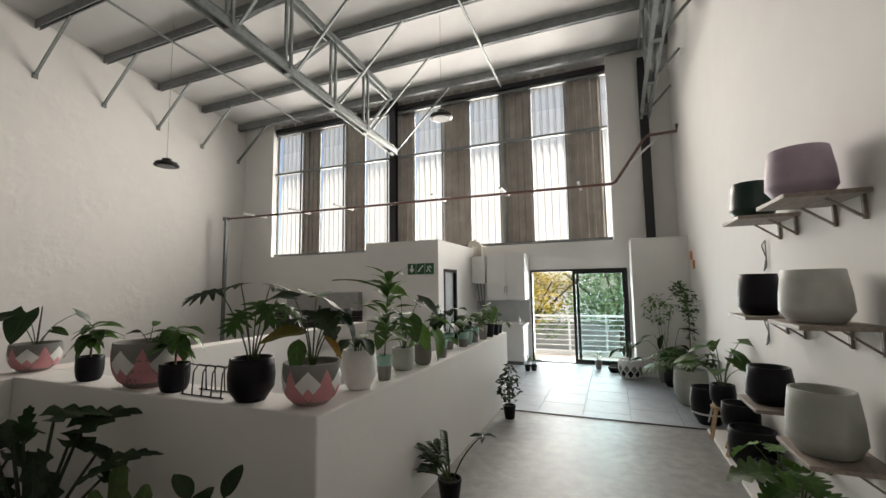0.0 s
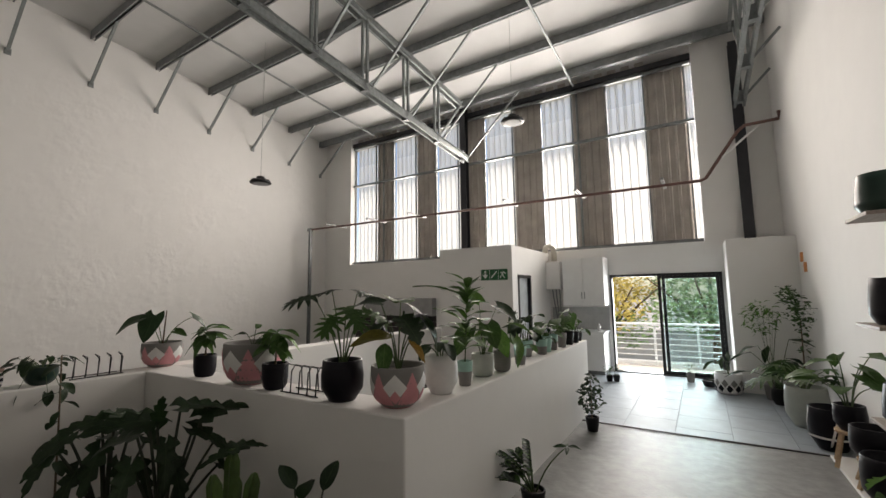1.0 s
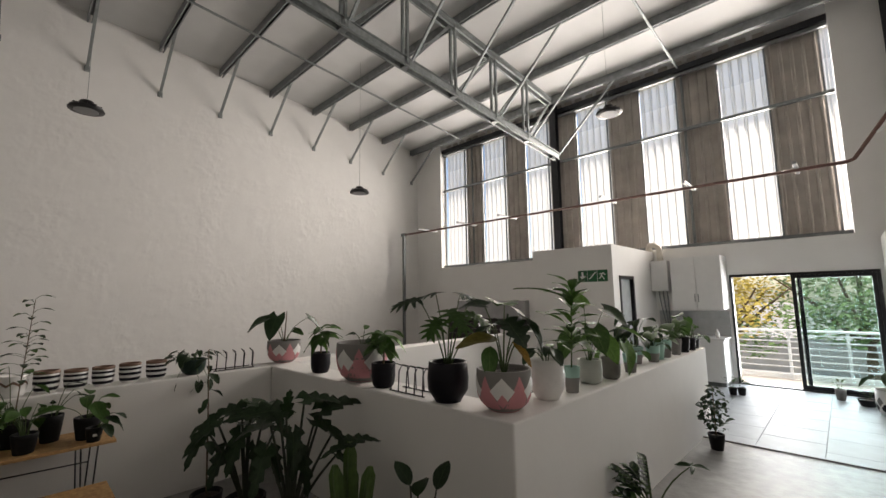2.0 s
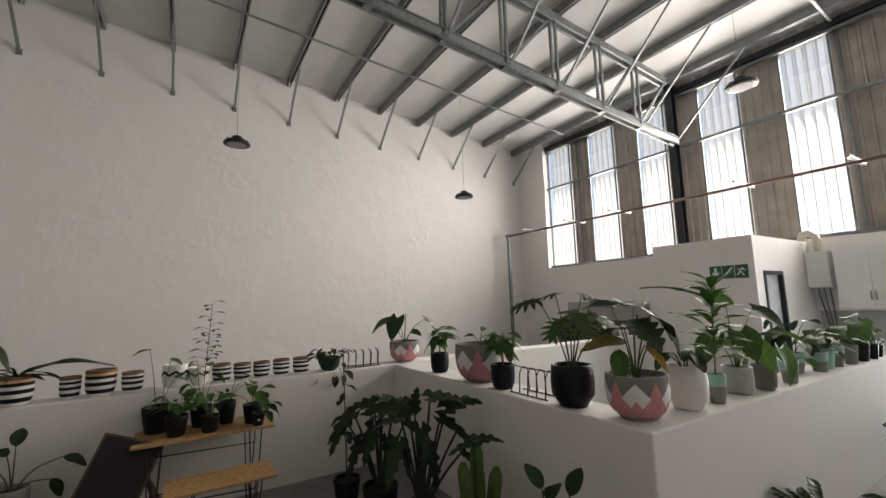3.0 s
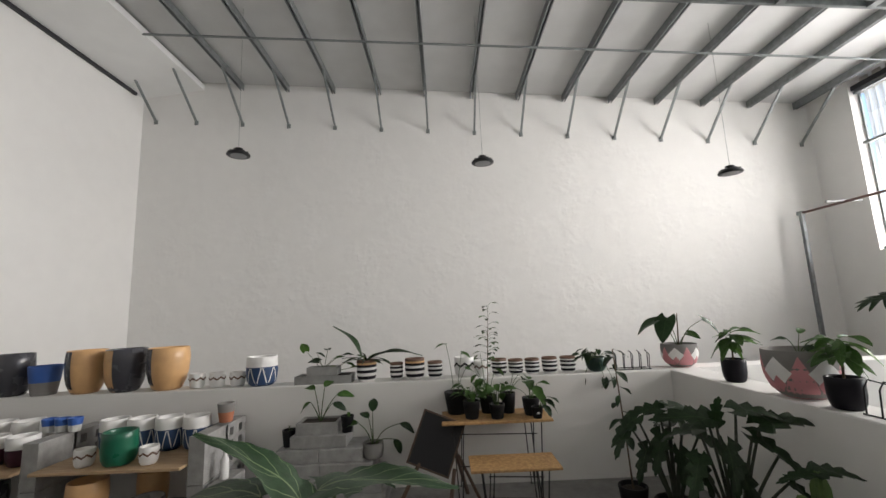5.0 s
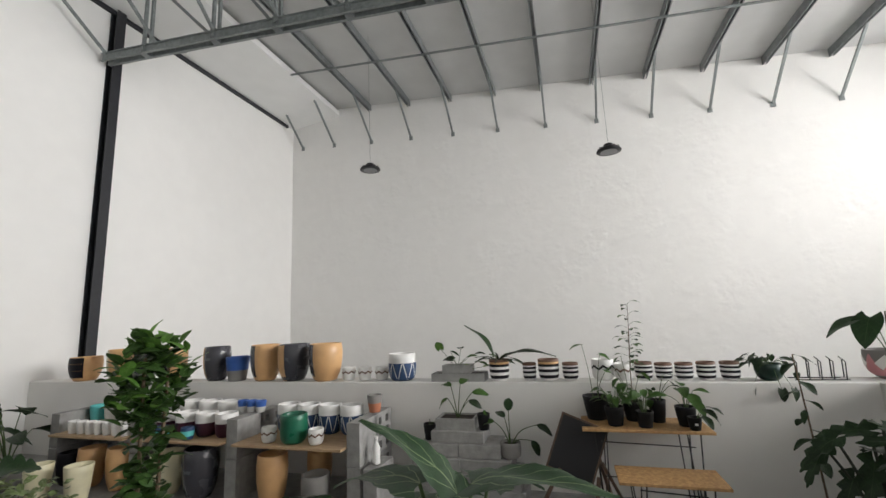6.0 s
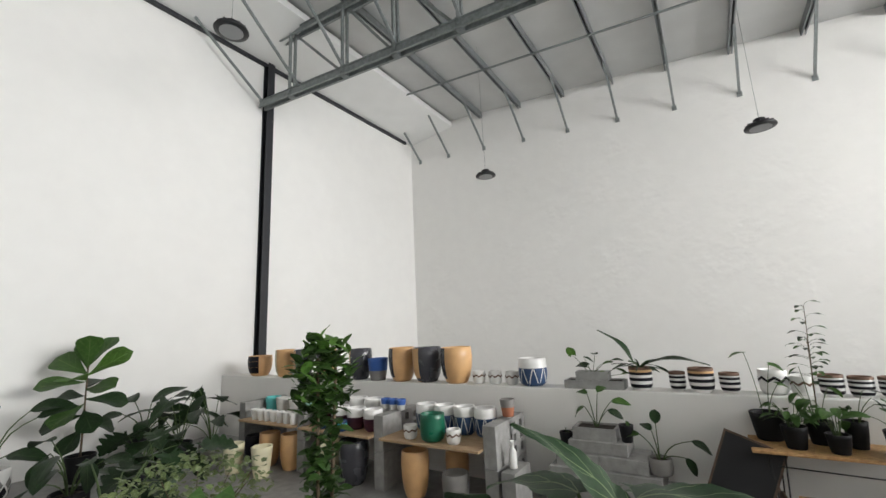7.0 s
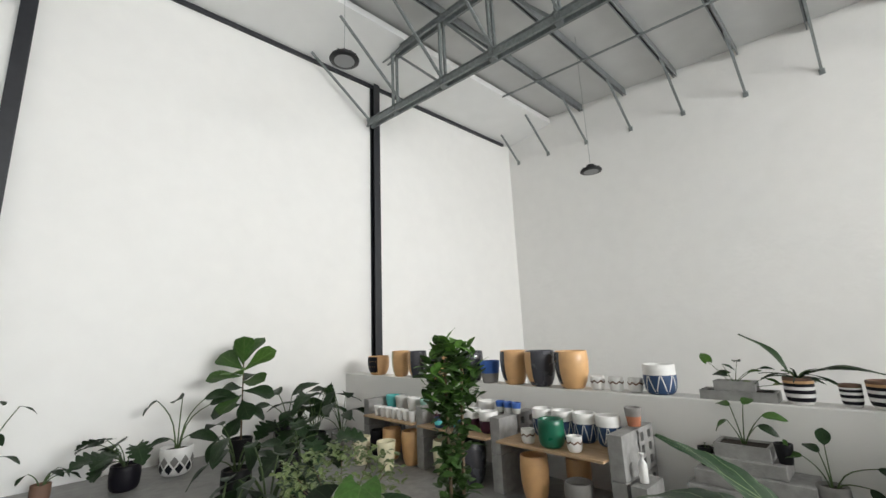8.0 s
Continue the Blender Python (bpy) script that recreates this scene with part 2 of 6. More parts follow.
H = 9.0
structure("wall_west", boxes((XL - 0.25, XL, YB - 0.25, 10.5, GROUND, H)), WHITE_WALL, "tall white-painted lumpy plastered party wall", "wall")
structure("wall_south", boxes((XL, XR, YB - 0.25, YB, GROUND, H)), SMOOTH_WALL, "tall smooth white-painted end wall", "wall")
structure("wall_east", boxes((XR, XR + 0.25, YB - 0.25, 10.5, GROUND, H)), SMOOTH_WALL, "tall white-painted side wall with shelves", "wall")
SILL = 2.75
bm = boxes((XL, -9.88, YF, YF + 0.3, GROUND, 7.2), (0.06, XR, YF, YF + 0.3, 2.12, 7.2), (0.30, XR, YF, YF + 0.3, GROUND, 2.12),
           (-9.88, 0.06, YF, YF + 0.3, 2.12, SILL), (-9.70, -1.81, YF, YF + 0.3, 1.13, 2.12), (-9.88, -9.70, YF, YF + 0.3, GROUND, 2.12),
           (-6.50, -1.81, YF, YF + 0.3, GROUND, 1.13), (-1.81, 0.30, YF, YF + 0.3, GROUND, 0.0), (-9.7, -6.5, YF + 0.2, YF + 0.3, GROUND, 1.13))
structure("wall_north", bm, SMOOTH_WALL, "white-painted window wall with a sliding door opening", "wall")
structure("wall_pier", boxes((0.35, XR, 8.9, YF, 0, 2.65), bevel=0.008), SMOOTH_WALL, "white boxed-out wall pier beside the sliding door", "wall")
structure("ground", boxes((-160, 160, -60, 260, GROUND - 0.3, GROUND)), mat("ground_asphalt", (0.36, 0.35, 0.33), 0.85, 0, 0.25, 2.0, 0.2, 30, 0.2), "grey asphalt and dusty ground outside and below", "ground")

# mezzanine slab with a stair opening
WX0, WX1, WY0, WY1 = -4.85, -1.87, 2.28, 6.85
bm = boxes((-4.98, XR, YB, WY0, -0.3, 0), (WX1, XR, WY0, 6.0, -0.3, 0), (-5.1, WX0, WY0, 6.0, -0.3, 0))
structure("floor", bm, CONCRETE, "worn bare grey concrete mezzanine floor", "floor")
tiles_base = structure("floor_tiled", boxes((-5.1, XR, WY1, YF, -0.3, -0.012), (WX1, XR, 6.0, WY1, -0.3, -0.012)), GROUT, "light grey tiled floor by the sliding door", "floor")
structure("threshold", boxes((-1.58, XR, 5.97, 6.0, 0.0, 0.012)), STRIP, "dark joint strip between concrete and tiles", "threshold")
structure("plinth", boxes((0.95, XR, 2.2, 5.95, 0, 0.03), bevel=0.006), PARAPET, "low pale plinth along the foot of the side wall", "plinth")

# parapets
bm = bmesh.new()
PX, PY, T = -1.577, 1.978, 0.32
bm_box(bm, -5.05, -4.737, YB, PY, -0.32, TOP, 0.012)
structure("parapet_wall_west", bm, PARAPET, "long white plastered parapet wall with pots on top", "parapet")
bm = bmesh.new()                              # one L-shaped wall round the stair
outline = ((-5.05, PY), (PX, PY), (PX, 6.47), (PX - T, 6.47), (PX - T, PY + T), (-5.05, PY + T))
bot = [bm.verts.new((x, y, -0.32)) for x, y in outline]
top = [bm.verts.new((x, y, TOP)) for x, y in outline]
bm.faces.new(bot[::-1])
bm.faces.new(top)
for k in range(6):
    bm.faces.new((bot[k], bot[(k + 1) % 6], top[(k + 1) % 6], top[k]))
bm.edges.ensure_lookup_table()
bmesh.ops.bevel(bm, geom=[e for e in bm.edges if any(v.co.z > 1 for v in e.verts)], offset=0.012, segments=2, profile=0.5, affect="EDGES")
structure("parapet_wall_middle", bm, PARAPET, "thick white plastered parapet wall round the stair", "parapet")
bm = bmesh.new()
bm_box(bm, -5.13, -4.85, PY + T, 7.6, -0.32, TOP, 0.012)
structure("parapet_wall_stair", bm, PARAPET, "white plastered parapet wall on the far side of the stair", "parapet")

# wash room box
for box in ((-4.88, -3.2, 7.6, 7.72, 0, 2.70), (-4.88, -4.76, 7.72, YF, 0, 2.70), (-4.76, -3.2, 7.72, YF, 2.58, 2.70),
            (-3.32, -3.2, 7.72, 7.88, 0, 2.58), (-3.32, -3.2, 7.88, 8.62, 2.12, 2.58), (-3.32, -3.2, 8.62, YF, 0, 2.58)):
    structure("wall_closet", boxes(box), SMOOTH_WALL, "white plastered wall of the closet block", "wall")

# roof: ceiling sheet, lining, purlins
bm = bmesh.new()
vs = [bm.verts.new((x, y, purlin_z(y) + dz)) for dz in (0.2, 0.3) for x, y in ((XL - 0.2, YB - 0.2), (XR + 0.2, YB - 0.2), (XR + 0.2, 10.6), (XL - 0.2, 10.6))]
for f in ((0, 1, 2, 3), (7, 6, 5, 4), (0, 4, 5, 1), (1, 5, 6, 2), (2, 6, 7, 3), (3, 7, 4, 0)):
    bm.faces.new([vs[i] for i in f])
structure("ceiling", bm, CEILING, "pale grey insulation sheet under the sloping roof", "ceiling")
bm = bmesh.new()
ys = ((-6.87, purlin_z(-6.87) - 0.02), (YB, 7.98))
vs = [bm.verts.new((x, y, z + dz)) for dz in (0, 0.16) for (x, (y, z)) in ((XL, ys[0]), (XR, ys[0]), (XR, ys[1]), (XL, ys[1]))]
for f in ((0, 1, 2, 3), (7, 6, 5, 4), (0, 4, 5, 1), (1, 5, 6, 2), (2, 6, 7, 3), (3, 7, 4, 0)):
    bm.faces.new([vs[i] for i in f])
structure("ceiling_lining", bm, LINING, "white boarded ceiling strip along the end wall", "ceiling")

DY = 1.2833
PURLINS = [-8.351 + DY * k for k in range(1, 15)]


def purlin_mesh():
    """A folded steel channel, its open slot facing down between two lips."""
    bm = bmesh.new()
    w, h, k, slot = 0.046, 0.19, 0.004, 0.021
    prof = [(-slot, 0), (-w, 0), (-w, h), (w, h), (w, 0), (slot, 0), (slot, k), (w - k, k), (w - k, h - k), (-w + k, h - k), (-w + k, k), (-slot, k)]
    ends = [[bm.verts.new((x, y, z)) for y, z in prof] for x in (XL + 0.02, XR - 0.02)]
    for i in range(12):
        bm.faces.new((ends[0][i], ends[0][(i + 1) % 12], ends[1][(i + 1) % 12], ends[1][i]))
    for e in ends:
        bm.faces.new(e)
    return mesh_of("roof_purlin", bm, PURLIN)


PM = purlin_mesh()
for y in PURLINS:
    if y > -6.8:
        p = new("roof_purlin", PM)
        p.matrix_basis = pose(0, y, purlin_z(y))
        tagged(p, "galvanised steel channel purlin under the roof sheet", "purlin", "roof purlins")
single("roof_angle", boxes((XL + 0.35, XR, YB + 0.003, YB + 0.07, 7.90, 7.98)), DARK_STEEL, "dark steel angle along the top of the end wall", "steel angle", kind="structure")

# knee braces on the west wall and from the trusses
KNEE = bmesh.new()
bm_bar(KNEE, (0, 0, 0), (1.17, 0, 1.02), 0.045, 0.05, (0, 1, 0))
bm_box(KNEE, -0.004, 0.02, -0.05, 0.05, -0.07, 0.05)
KNEE = mesh_of("knee_brace", KNEE, GALV)
for i, y in enumerate([-8.197] + PURLINS):
    k = new("knee_brace", KNEE)
    k.matrix_basis = pose(XL, y + 0.03, purlin_z(y) - 1.0 + (-0.02 if i == 0 else 0.0))
    tagged(k, "slanting galvanised steel brace from wall to purlin", "brace", "wall braces")

for x, y0, y1 in ((-8.68, -6.9, 9.75), (-2.42, -6.9, 10.0)):
    bm = bmesh.new()
    bm_bar(bm, (x, y0, purlin_z(y0) - 0.02), (x, y1, purlin_z(y1) - 0.02), 0.045, 0.03)
    single("bracing_angle", bm, GALV, "thin steel angle tying the purlins together", "steel angle")


def truss(x):
    """Parallel-chord roof truss of back-to-back channels, along y, falling with the roof."""
    t = thing("roof_truss", "galvanised steel lattice roof truss between columns", "truss", group="roof trusses")
    y0, y1 = YB + 0.15, 9.6
    low = lambda y: 6.13 - 0.08 * y
    high = lambda y: purlin_z(y) - 0.12
    for name, zf, hh, ya, yb in (("bottom_chord", low, 0.16, y0, y1), ("top_chord", high, 0.14, y0 + 0.1, y1 - 0.3)):
        for dx in (-0.055, 0.055):
            bm = bmesh.new()
            a, b = Vector((x + dx, ya, zf(ya))), Vector((x + dx, yb, zf(yb)))
            bm_bar(bm, a, b, 0.01, hh, (0, 0, 1))
            for s in (-1, 1):
                o = Vector((0.02 if dx > 0 else -0.02, 0, s * (hh / 2 - 0.003)))
                bm_bar(bm, a + o, b + o, 0.045, 0.008)
            part(name, bm, GALV, t)
    joints = [9.376, 8.144, 6.9, 5.6, 4.36, 3.12, 1.855, 0.58, -0.70, -1.98, -3.26, -4.55, -5.8, -7.36]
    for i, y in enumerate(joints):
        if i:
            for dx in (-0.06, 0.06):
                bm = bmesh.new()
                bm_bar(bm, (x + dx, y, low(y)), (x + dx, y, high(y)), 0.045, 0.05)
                part("web_post", bm, GALV, t)
        if i + 1 < len(joints):
            yb = joints[i + 1]
            bm = bmesh.new()
            a, b = (x, yb + 0.05, low(yb) + 0.02), (x, y - 0.05, high(y))
            if y <= -1.0:
                a, b = (x, y - 0.05, low(y) + 0.02), (x, yb + 0.05, high(yb))
            bm_bar(bm, a, b, 0.05, 0.05)
            part("web_diagonal", bm, GALV, t)
        # gusset plate at the foot
        bm = boxes((x - 0.065, x + 0.065, y - 0.06, y + 0.06, low(y) - 0.09, low(y) + 0.13))
        part("gusset", bm, GALV_DARK, t)
    return t, low, joints


t1, low, joints = truss(-5.26)
t2, low, joints = truss(0.80)
for y in PURLINS:
    if y < -6.8:
        continue
    for x, s in ((-5.26, 1), (-5.26, -1), (0.80, 0.33)):
        bm = bmesh.new()
        z0, z1 = low(y) + 0.02, purlin_z(y) + 0.02
        bm_bar(bm, (x, y, z0), (x + s * 1.57, y, z1 if abs(s) == 1 else z0 + 0.55), 0.04, 0.045, (0, 1, 0))
        single("fly_brace", bm, GALV, "slanting steel brace between truss foot and purlin", "brace", group="truss braces")

for y, zt in ((-7.067, 8.08), (-8.3, 7.97)):
    for s in (1, -1):
        bm = bmesh.new()
        bm_bar(bm, (-5.26, y, low(y) + 0.02), (-5.26 + s * 1.57, y, zt), 0.04, 0.045, (0, 1, 0))
        single("fly_brace", bm, GALV, "slanting steel brace between truss foot and ceiling", "brace", group="truss braces")

# columns
def column(x, y, z0, z1):
    """A rolled I-section, flanges facing the room."""
    bm = boxes((x - 0.085, x + 0.085, y - 0.09, y - 0.078, z0, z1), (x - 0.085, x + 0.085, y + 0.078, y + 0.09, z0, z1), (x - 0.006, x + 0.006, y - 0.078, y + 0.078, z0, z1))
    bm_box(bm, x - 0.11, x + 0.11, y - 0.11, y + 0.11, z0, z0 + 0.015)
    return single("steel_column", bm, DARK_STEEL, "charcoal painted steel I-section column", "column", group="steel columns", kind="structure")


column(-5.46, YB + 0.092, GROUND, 7.95)
column(0.60, YB + 0.092, GROUND, 7.95)
column(-5.50, YF - 0.0, 2.76, purlin_z(YF) + 0.15)
column(0.80, YF - 0.093, 2.651, purlin_z(YF) - 0.1)

# window strips, ribbed sheets and rails
def ribbed(x0, x1, z0, z1, y, depth):
    """Box-rib sheeting: narrow raised ribs 172 mm apart between flat pans."""
    bm = bmesh.new()
    cuts = [(x0, 0.0)]
    x = x0 + 0.03
    while x < x1 - 0.08:
        cuts += [(x, 0.0), (x + 0.016, 1.0), (x + 0.05, 1.0), (x + 0.066, 0.0)]
        x += 0.172
    cuts.append((x1, 0.0))
    rows = [(bm.verts.new((cx, y - depth * f, z0)), bm.verts.new((cx, y - depth * f, z1))) for cx, f in cuts]
    for a, b in zip(rows, rows[1:]):
        bm.faces.new((a[0], b[0], b[1], a[1]))
    back = [(bm.verts.new((cx, y - depth * f + 0.004, z0)), bm.verts.new((cx, y - depth * f + 0.004, z1))) for cx, f in cuts]
    for a, b in zip(back, back[1:]):
        bm.faces.new((a[0], a[1], b[1], b[0]))
    for p, q in ((rows[0], back[0]), (rows[-1], back[-1])):
        bm.faces.new((p[0], p[1], q[1], q[0]))
    return bm


WTOP = 6.75
for i, (x0, x1) in enumerate(WINDOWS):
    w = thing("window_%d" % (i + 1), "tall narrow window strip with translucent ribbed sheeting", "window", group="window strips", kind="structure")
    part("ribbed_pane", ribbed(x0 + 0.005, x1 - 0.005, SILL, 6.15, 10.33, 0.036), SHEET, w, "milky translucent ribbed sheet").visible_shadow = False
    part("ribbed_pane", ribbed(x0 + 0.005, x1 - 0.005, 6.152, WTOP, 10.33, 0.036), SHEET_THIN, w, "thinner pale translucent sheet").visible_shadow = False
    # added thin strips before the sheet: they draw the shading of its folds
    for k in range(int((x1 - x0 - 0.12) / 0.172) + 1):
        for dx in (0.035, 0.091):
            part("rib_shade_line", boxes((x0 + dx + 0.172 * k, x0 + dx + 0.007 + 0.172 * k, 10.284, 10.290, SILL, WTOP)), FOLD_SHADE, w)
    part("window_frame", boxes((x0 - 0.005, x0 + 0.025, 10.17, 10.21, SILL, WTOP), (x1 - 0.025, x1 + 0.005, 10.17, 10.21, SILL, WTOP), (x0 + 0.025, x1 - 0.025, 10.17, 10.21, SILL, SILL + 0.03)), GALV_DARK, w)
for (a, b) in [(WINDOWS[i][1], WINDOWS[i + 1][0]) for i in range(6)]:
    structure("wall_cladding", ribbed(a - 0.005, b + 0.005, SILL, 7.0, 10.262, 0.036), CLAD, "grey-brown ribbed steel cladding between windows", "cladding")
for z in (2.80, 5.40, 6.70):
    single("window_rail", boxes((-9.87, 0.05, 10.05, 10.14, z - 0.03, z + 0.03), bevel=0.004), GALV_DARK if z != 5.40 else GALV, "horizontal galvanised rail across the windows", "rail", group="window rails", kind="structure")
structure("wall_head", boxes((-10.0, 0.06, 10.3, 10.42, 6.75, 7.3), (-11.3, 1.5, 10.42, 10.5, 7.0, 7.4)), CLAD, "dark closing strip above the windows", "wall")

# eaves: profiled closers between the head beam and the roof sheet, rods and a tie beam
single("eaves_beam", boxes((-10.95, 0.70, 10.02, 10.14, 6.76, 6.88), bevel=0.004), DARK_STEEL, "dark steel eaves beam over the windows", "beam", kind="structure")
for k in range(30):
    x = -9.75 + 0.3 * k
    single("eaves_closer", boxes((x, x + 0.19, 10.15, 10.18, 6.90, 7.10), (x, x + 0.19, 10.02, 10.15, 7.09, 7.10)), CLAD, "folded grey-brown sheet closer at the eaves", "closer", group="eaves closers")
for x in (-8.62, -2.40):
    bm = bmesh.new()
    bm_tube(bm, [(x, 10.16, SILL), (x, 10.16, 6.8)], 0.03, 8)
    single("window_post", bm, GALV, "slim galvanised post in front of the cladding", "post", group="window posts", kind="structure")

# conduit across the windows
bm = bmesh.new()
bm_tube(bm, [(-10.74, 9.0, 3.88), (0.05, 9.0, 3.80), (0.14, 9.0, 3.83), (0.68, 9.0, 4.62), (0.80, 9.0, 4.71), (1.28, 9.0, 4.72), (1.29, 9.0, 4.86)], 0.03, 8)
single("sprinkler_pipe", bm, PIPE_RED, "reddish brown pipe crossing in front of the windows", "pipe")
bm = boxes((-10.80, -10.66, 8.94, 9.06, 3.83, 3.93))
bm_box(bm, -10.76, -10.68, 8.96, 9.04, GROUND, 3.83)
single("pipe_drop", bm, GALV_DARK, "grey steel downpipe against the party wall", "pipe")
bm = bmesh.new()
bm_bar(bm, (0.42, 9.0, 4.18), (0.98, 9.0, 4.66), 0.05, 0.03)
single("pipe_stay", bm, WHITE_PAINT, "pale slanting stay under the raised pipe", "stay")
for x, z in ((-9.56, 3.87), (-7.92, 3.86), (-6.48, 3.85), (-3.76, 3.84), (-2.16, 3.83), (-0.56, 3.82)):
    bm = boxes((x - 0.03, x + 0.03, 8.58, 9.42, z, z + 0.05), bevel=0.006)
    single("pipe_bracket", bm, SHUTTER_BOX, "pale cross arm lying over the pipe", "bracket", group="pipe brackets")

# roller shutter seen beyond the stair
sh = thing("roller_shutter", "dark roller shutter with a grey drum box", "roller shutter", kind="structure")
for k in range(24):
    part("slat", boxes((-9.7, -6.5, YF + 0.10, YF + 0.13, GROUND + k * 0.172, GROUND + k * 0.172 + 0.165), bevel=0.0), SHUTTER, sh)
part("drum_box", boxes((-9.0, -6.5, YF - 0.22, YF - 0.002, 1.13, 1.64), bevel=0.01), SHUTTER_BOX, sh)

# ---- pots ----
C = lambda name, col, rough=0.5, **k: mat(name, col, rough, 0, 0.1, 9.0, 0.06, 70, 0.08, **k)
BLACK, WHITE, GREY = C("black_glaze", (0.008, 0.007, 0.011), 0.4, spec=0.2), C("white_glaze", (0.78, 0.77, 0.75), 0.4), C("grey_cement_pot", (0.22, 0.21, 0.20), 0.8)
PINK, MINT, BLUE = C("pink_paint", (0.62, 0.27, 0.29), 0.7), C("mint_paint", (0.30, 0.50, 0.43), 0.6), C("navy_paint", (0.02, 0.055, 0.14), 0.5)
ROYAL, TAN, CHAR = C("royal_blue_paint", (0.03, 0.10, 0.36), 0.5), C("tan_glaze", (0.62, 0.37, 0.17), 0.35), C("charcoal_glaze", (0.05, 0.05, 0.06), 0.25, coat=0.3)
GREEN, DGREEN, LILAC = C("green_glaze", (0.008, 0.11, 0.06), 0.3), C("bottle_green_glaze", (0.01, 0.035, 0.024), 0.3), C("lilac_paint", (0.47, 0.37, 0.46), 0.5)
PALE, STONE, PLUM = C("pale_grey_glaze", (0.56, 0.56, 0.53), 0.45), C("sage_grey_glaze", (0.40, 0.42, 0.38), 0.5), C("plum_glaze", (0.06, 0.012, 0.03), 0.35)
TERRA, CREAM, TURQ = C("terracotta", (0.40, 0.15, 0.08), 0.8), C("cream_glaze", (0.70, 0.65, 0.45), 0.4), C("turquoise_paint", (0.10, 0.48, 0.47), 0.5)
BROWN, PLASTIC, SOIL = C("brown_paint", (0.16, 0.09, 0.06), 0.7), mat("black_nursery_plastic", (0.009, 0.009, 0.010), 0.5, spec=0.2), mat("potting_soil", (0.035, 0.025, 0.018), 0.95, 0, 0.5, 60, 0.6, 90)
SHAPES = {  # height fraction, radius fraction
    "bowl": [(0, 0.50), (0.06, 0.62), (0.2, 0.82), (0.4, 0.94), (0.65, 1.0), (1, 0.98)],
    "cup": [(0, 0.70), (0.05, 0.80), (0.2, 0.92), (0.45, 0.99), (1, 1.0)],
    "taper": [(0, 0.70), (0.03, 0.73), (0.5, 0.88), (1, 1.0)],
    "tulip": [(0, 0.60), (0.04, 0.68), (0.2, 0.84), (0.45, 0.96), (0.75, 1.0), (1, 0.95)],
    "u": [(0, 0.66), (0.07, 0.84), (0.2, 0.95), (0.5, 1.0), (1, 0.97)],
    "wok": [(0, 0.72), (0.05, 0.80), (0.22, 1.0), (0.55, 0.97), (1, 0.86)],
    "tub": [(0, 0.62), (0.08, 0.70), (0.3, 0.97), (0.6, 1.0), (1, 0.93)]}


def radius_at(shape, f):
    pts = SHAPES[shape]
    for (a, ra), (b, rb) in zip(pts, pts[1:]):
        if f <= b:
            return ra + (rb - ra) * (f - a) / (b - a)
    return pts[-1][1]


def lathe(prof, segs=36):
    bm = bmesh.new()
    rings = [[bm.verts.new((r * math.cos(2 * math.pi * k / segs), r * math.sin(2 * math.pi * k / segs), z)) for k in range(segs)] for r, z, _ in prof]
    for i, (a, b) in enumerate(zip(rings, rings[1:])):
        for k in range(segs):
            f = bm.faces.new((a[k], a[(k + 1) % segs], b[(k + 1) % segs], b[k]))
            f.smooth, f.material_index = True, prof[i][2]
    bm.faces.new(rings[0][::-1])
    bm.faces.new(rings[-1])
    return bm


def patch(shape, r, h, quads):
    """Thin painted shapes that follow the pot's wall: quads of (turns, height fraction)."""
    bm = bmesh.new()
    n = 5
    for q in quads:
        g = []
        for i in range(n + 1):
            row = []
            for j in range(n + 1):
                u, v = i / n, j / n
                a = sum(w * p[0] for w, p in zip(((1 - u) * (1 - v), u * (1 - v), u * v, (1 - u) * v), q))
                z = sum(w * p[1] for w, p in zip(((1 - u) * (1 - v), u * (1 - v), u * v, (1 - u) * v), q))
                rr = r * radius_at(shape, z) + 0.0022
                row.append(bm.verts.new((rr * math.cos(a * 2 * math.pi), rr * math.sin(a * 2 * math.pi), z * h)))
            g.append(row)
        for i in range(n):
            for j in range(n):
                bm.faces.new((g[i][j], g[i + 1][j], g[i + 1][j + 1], g[i][j + 1])).smooth = True
    return bm


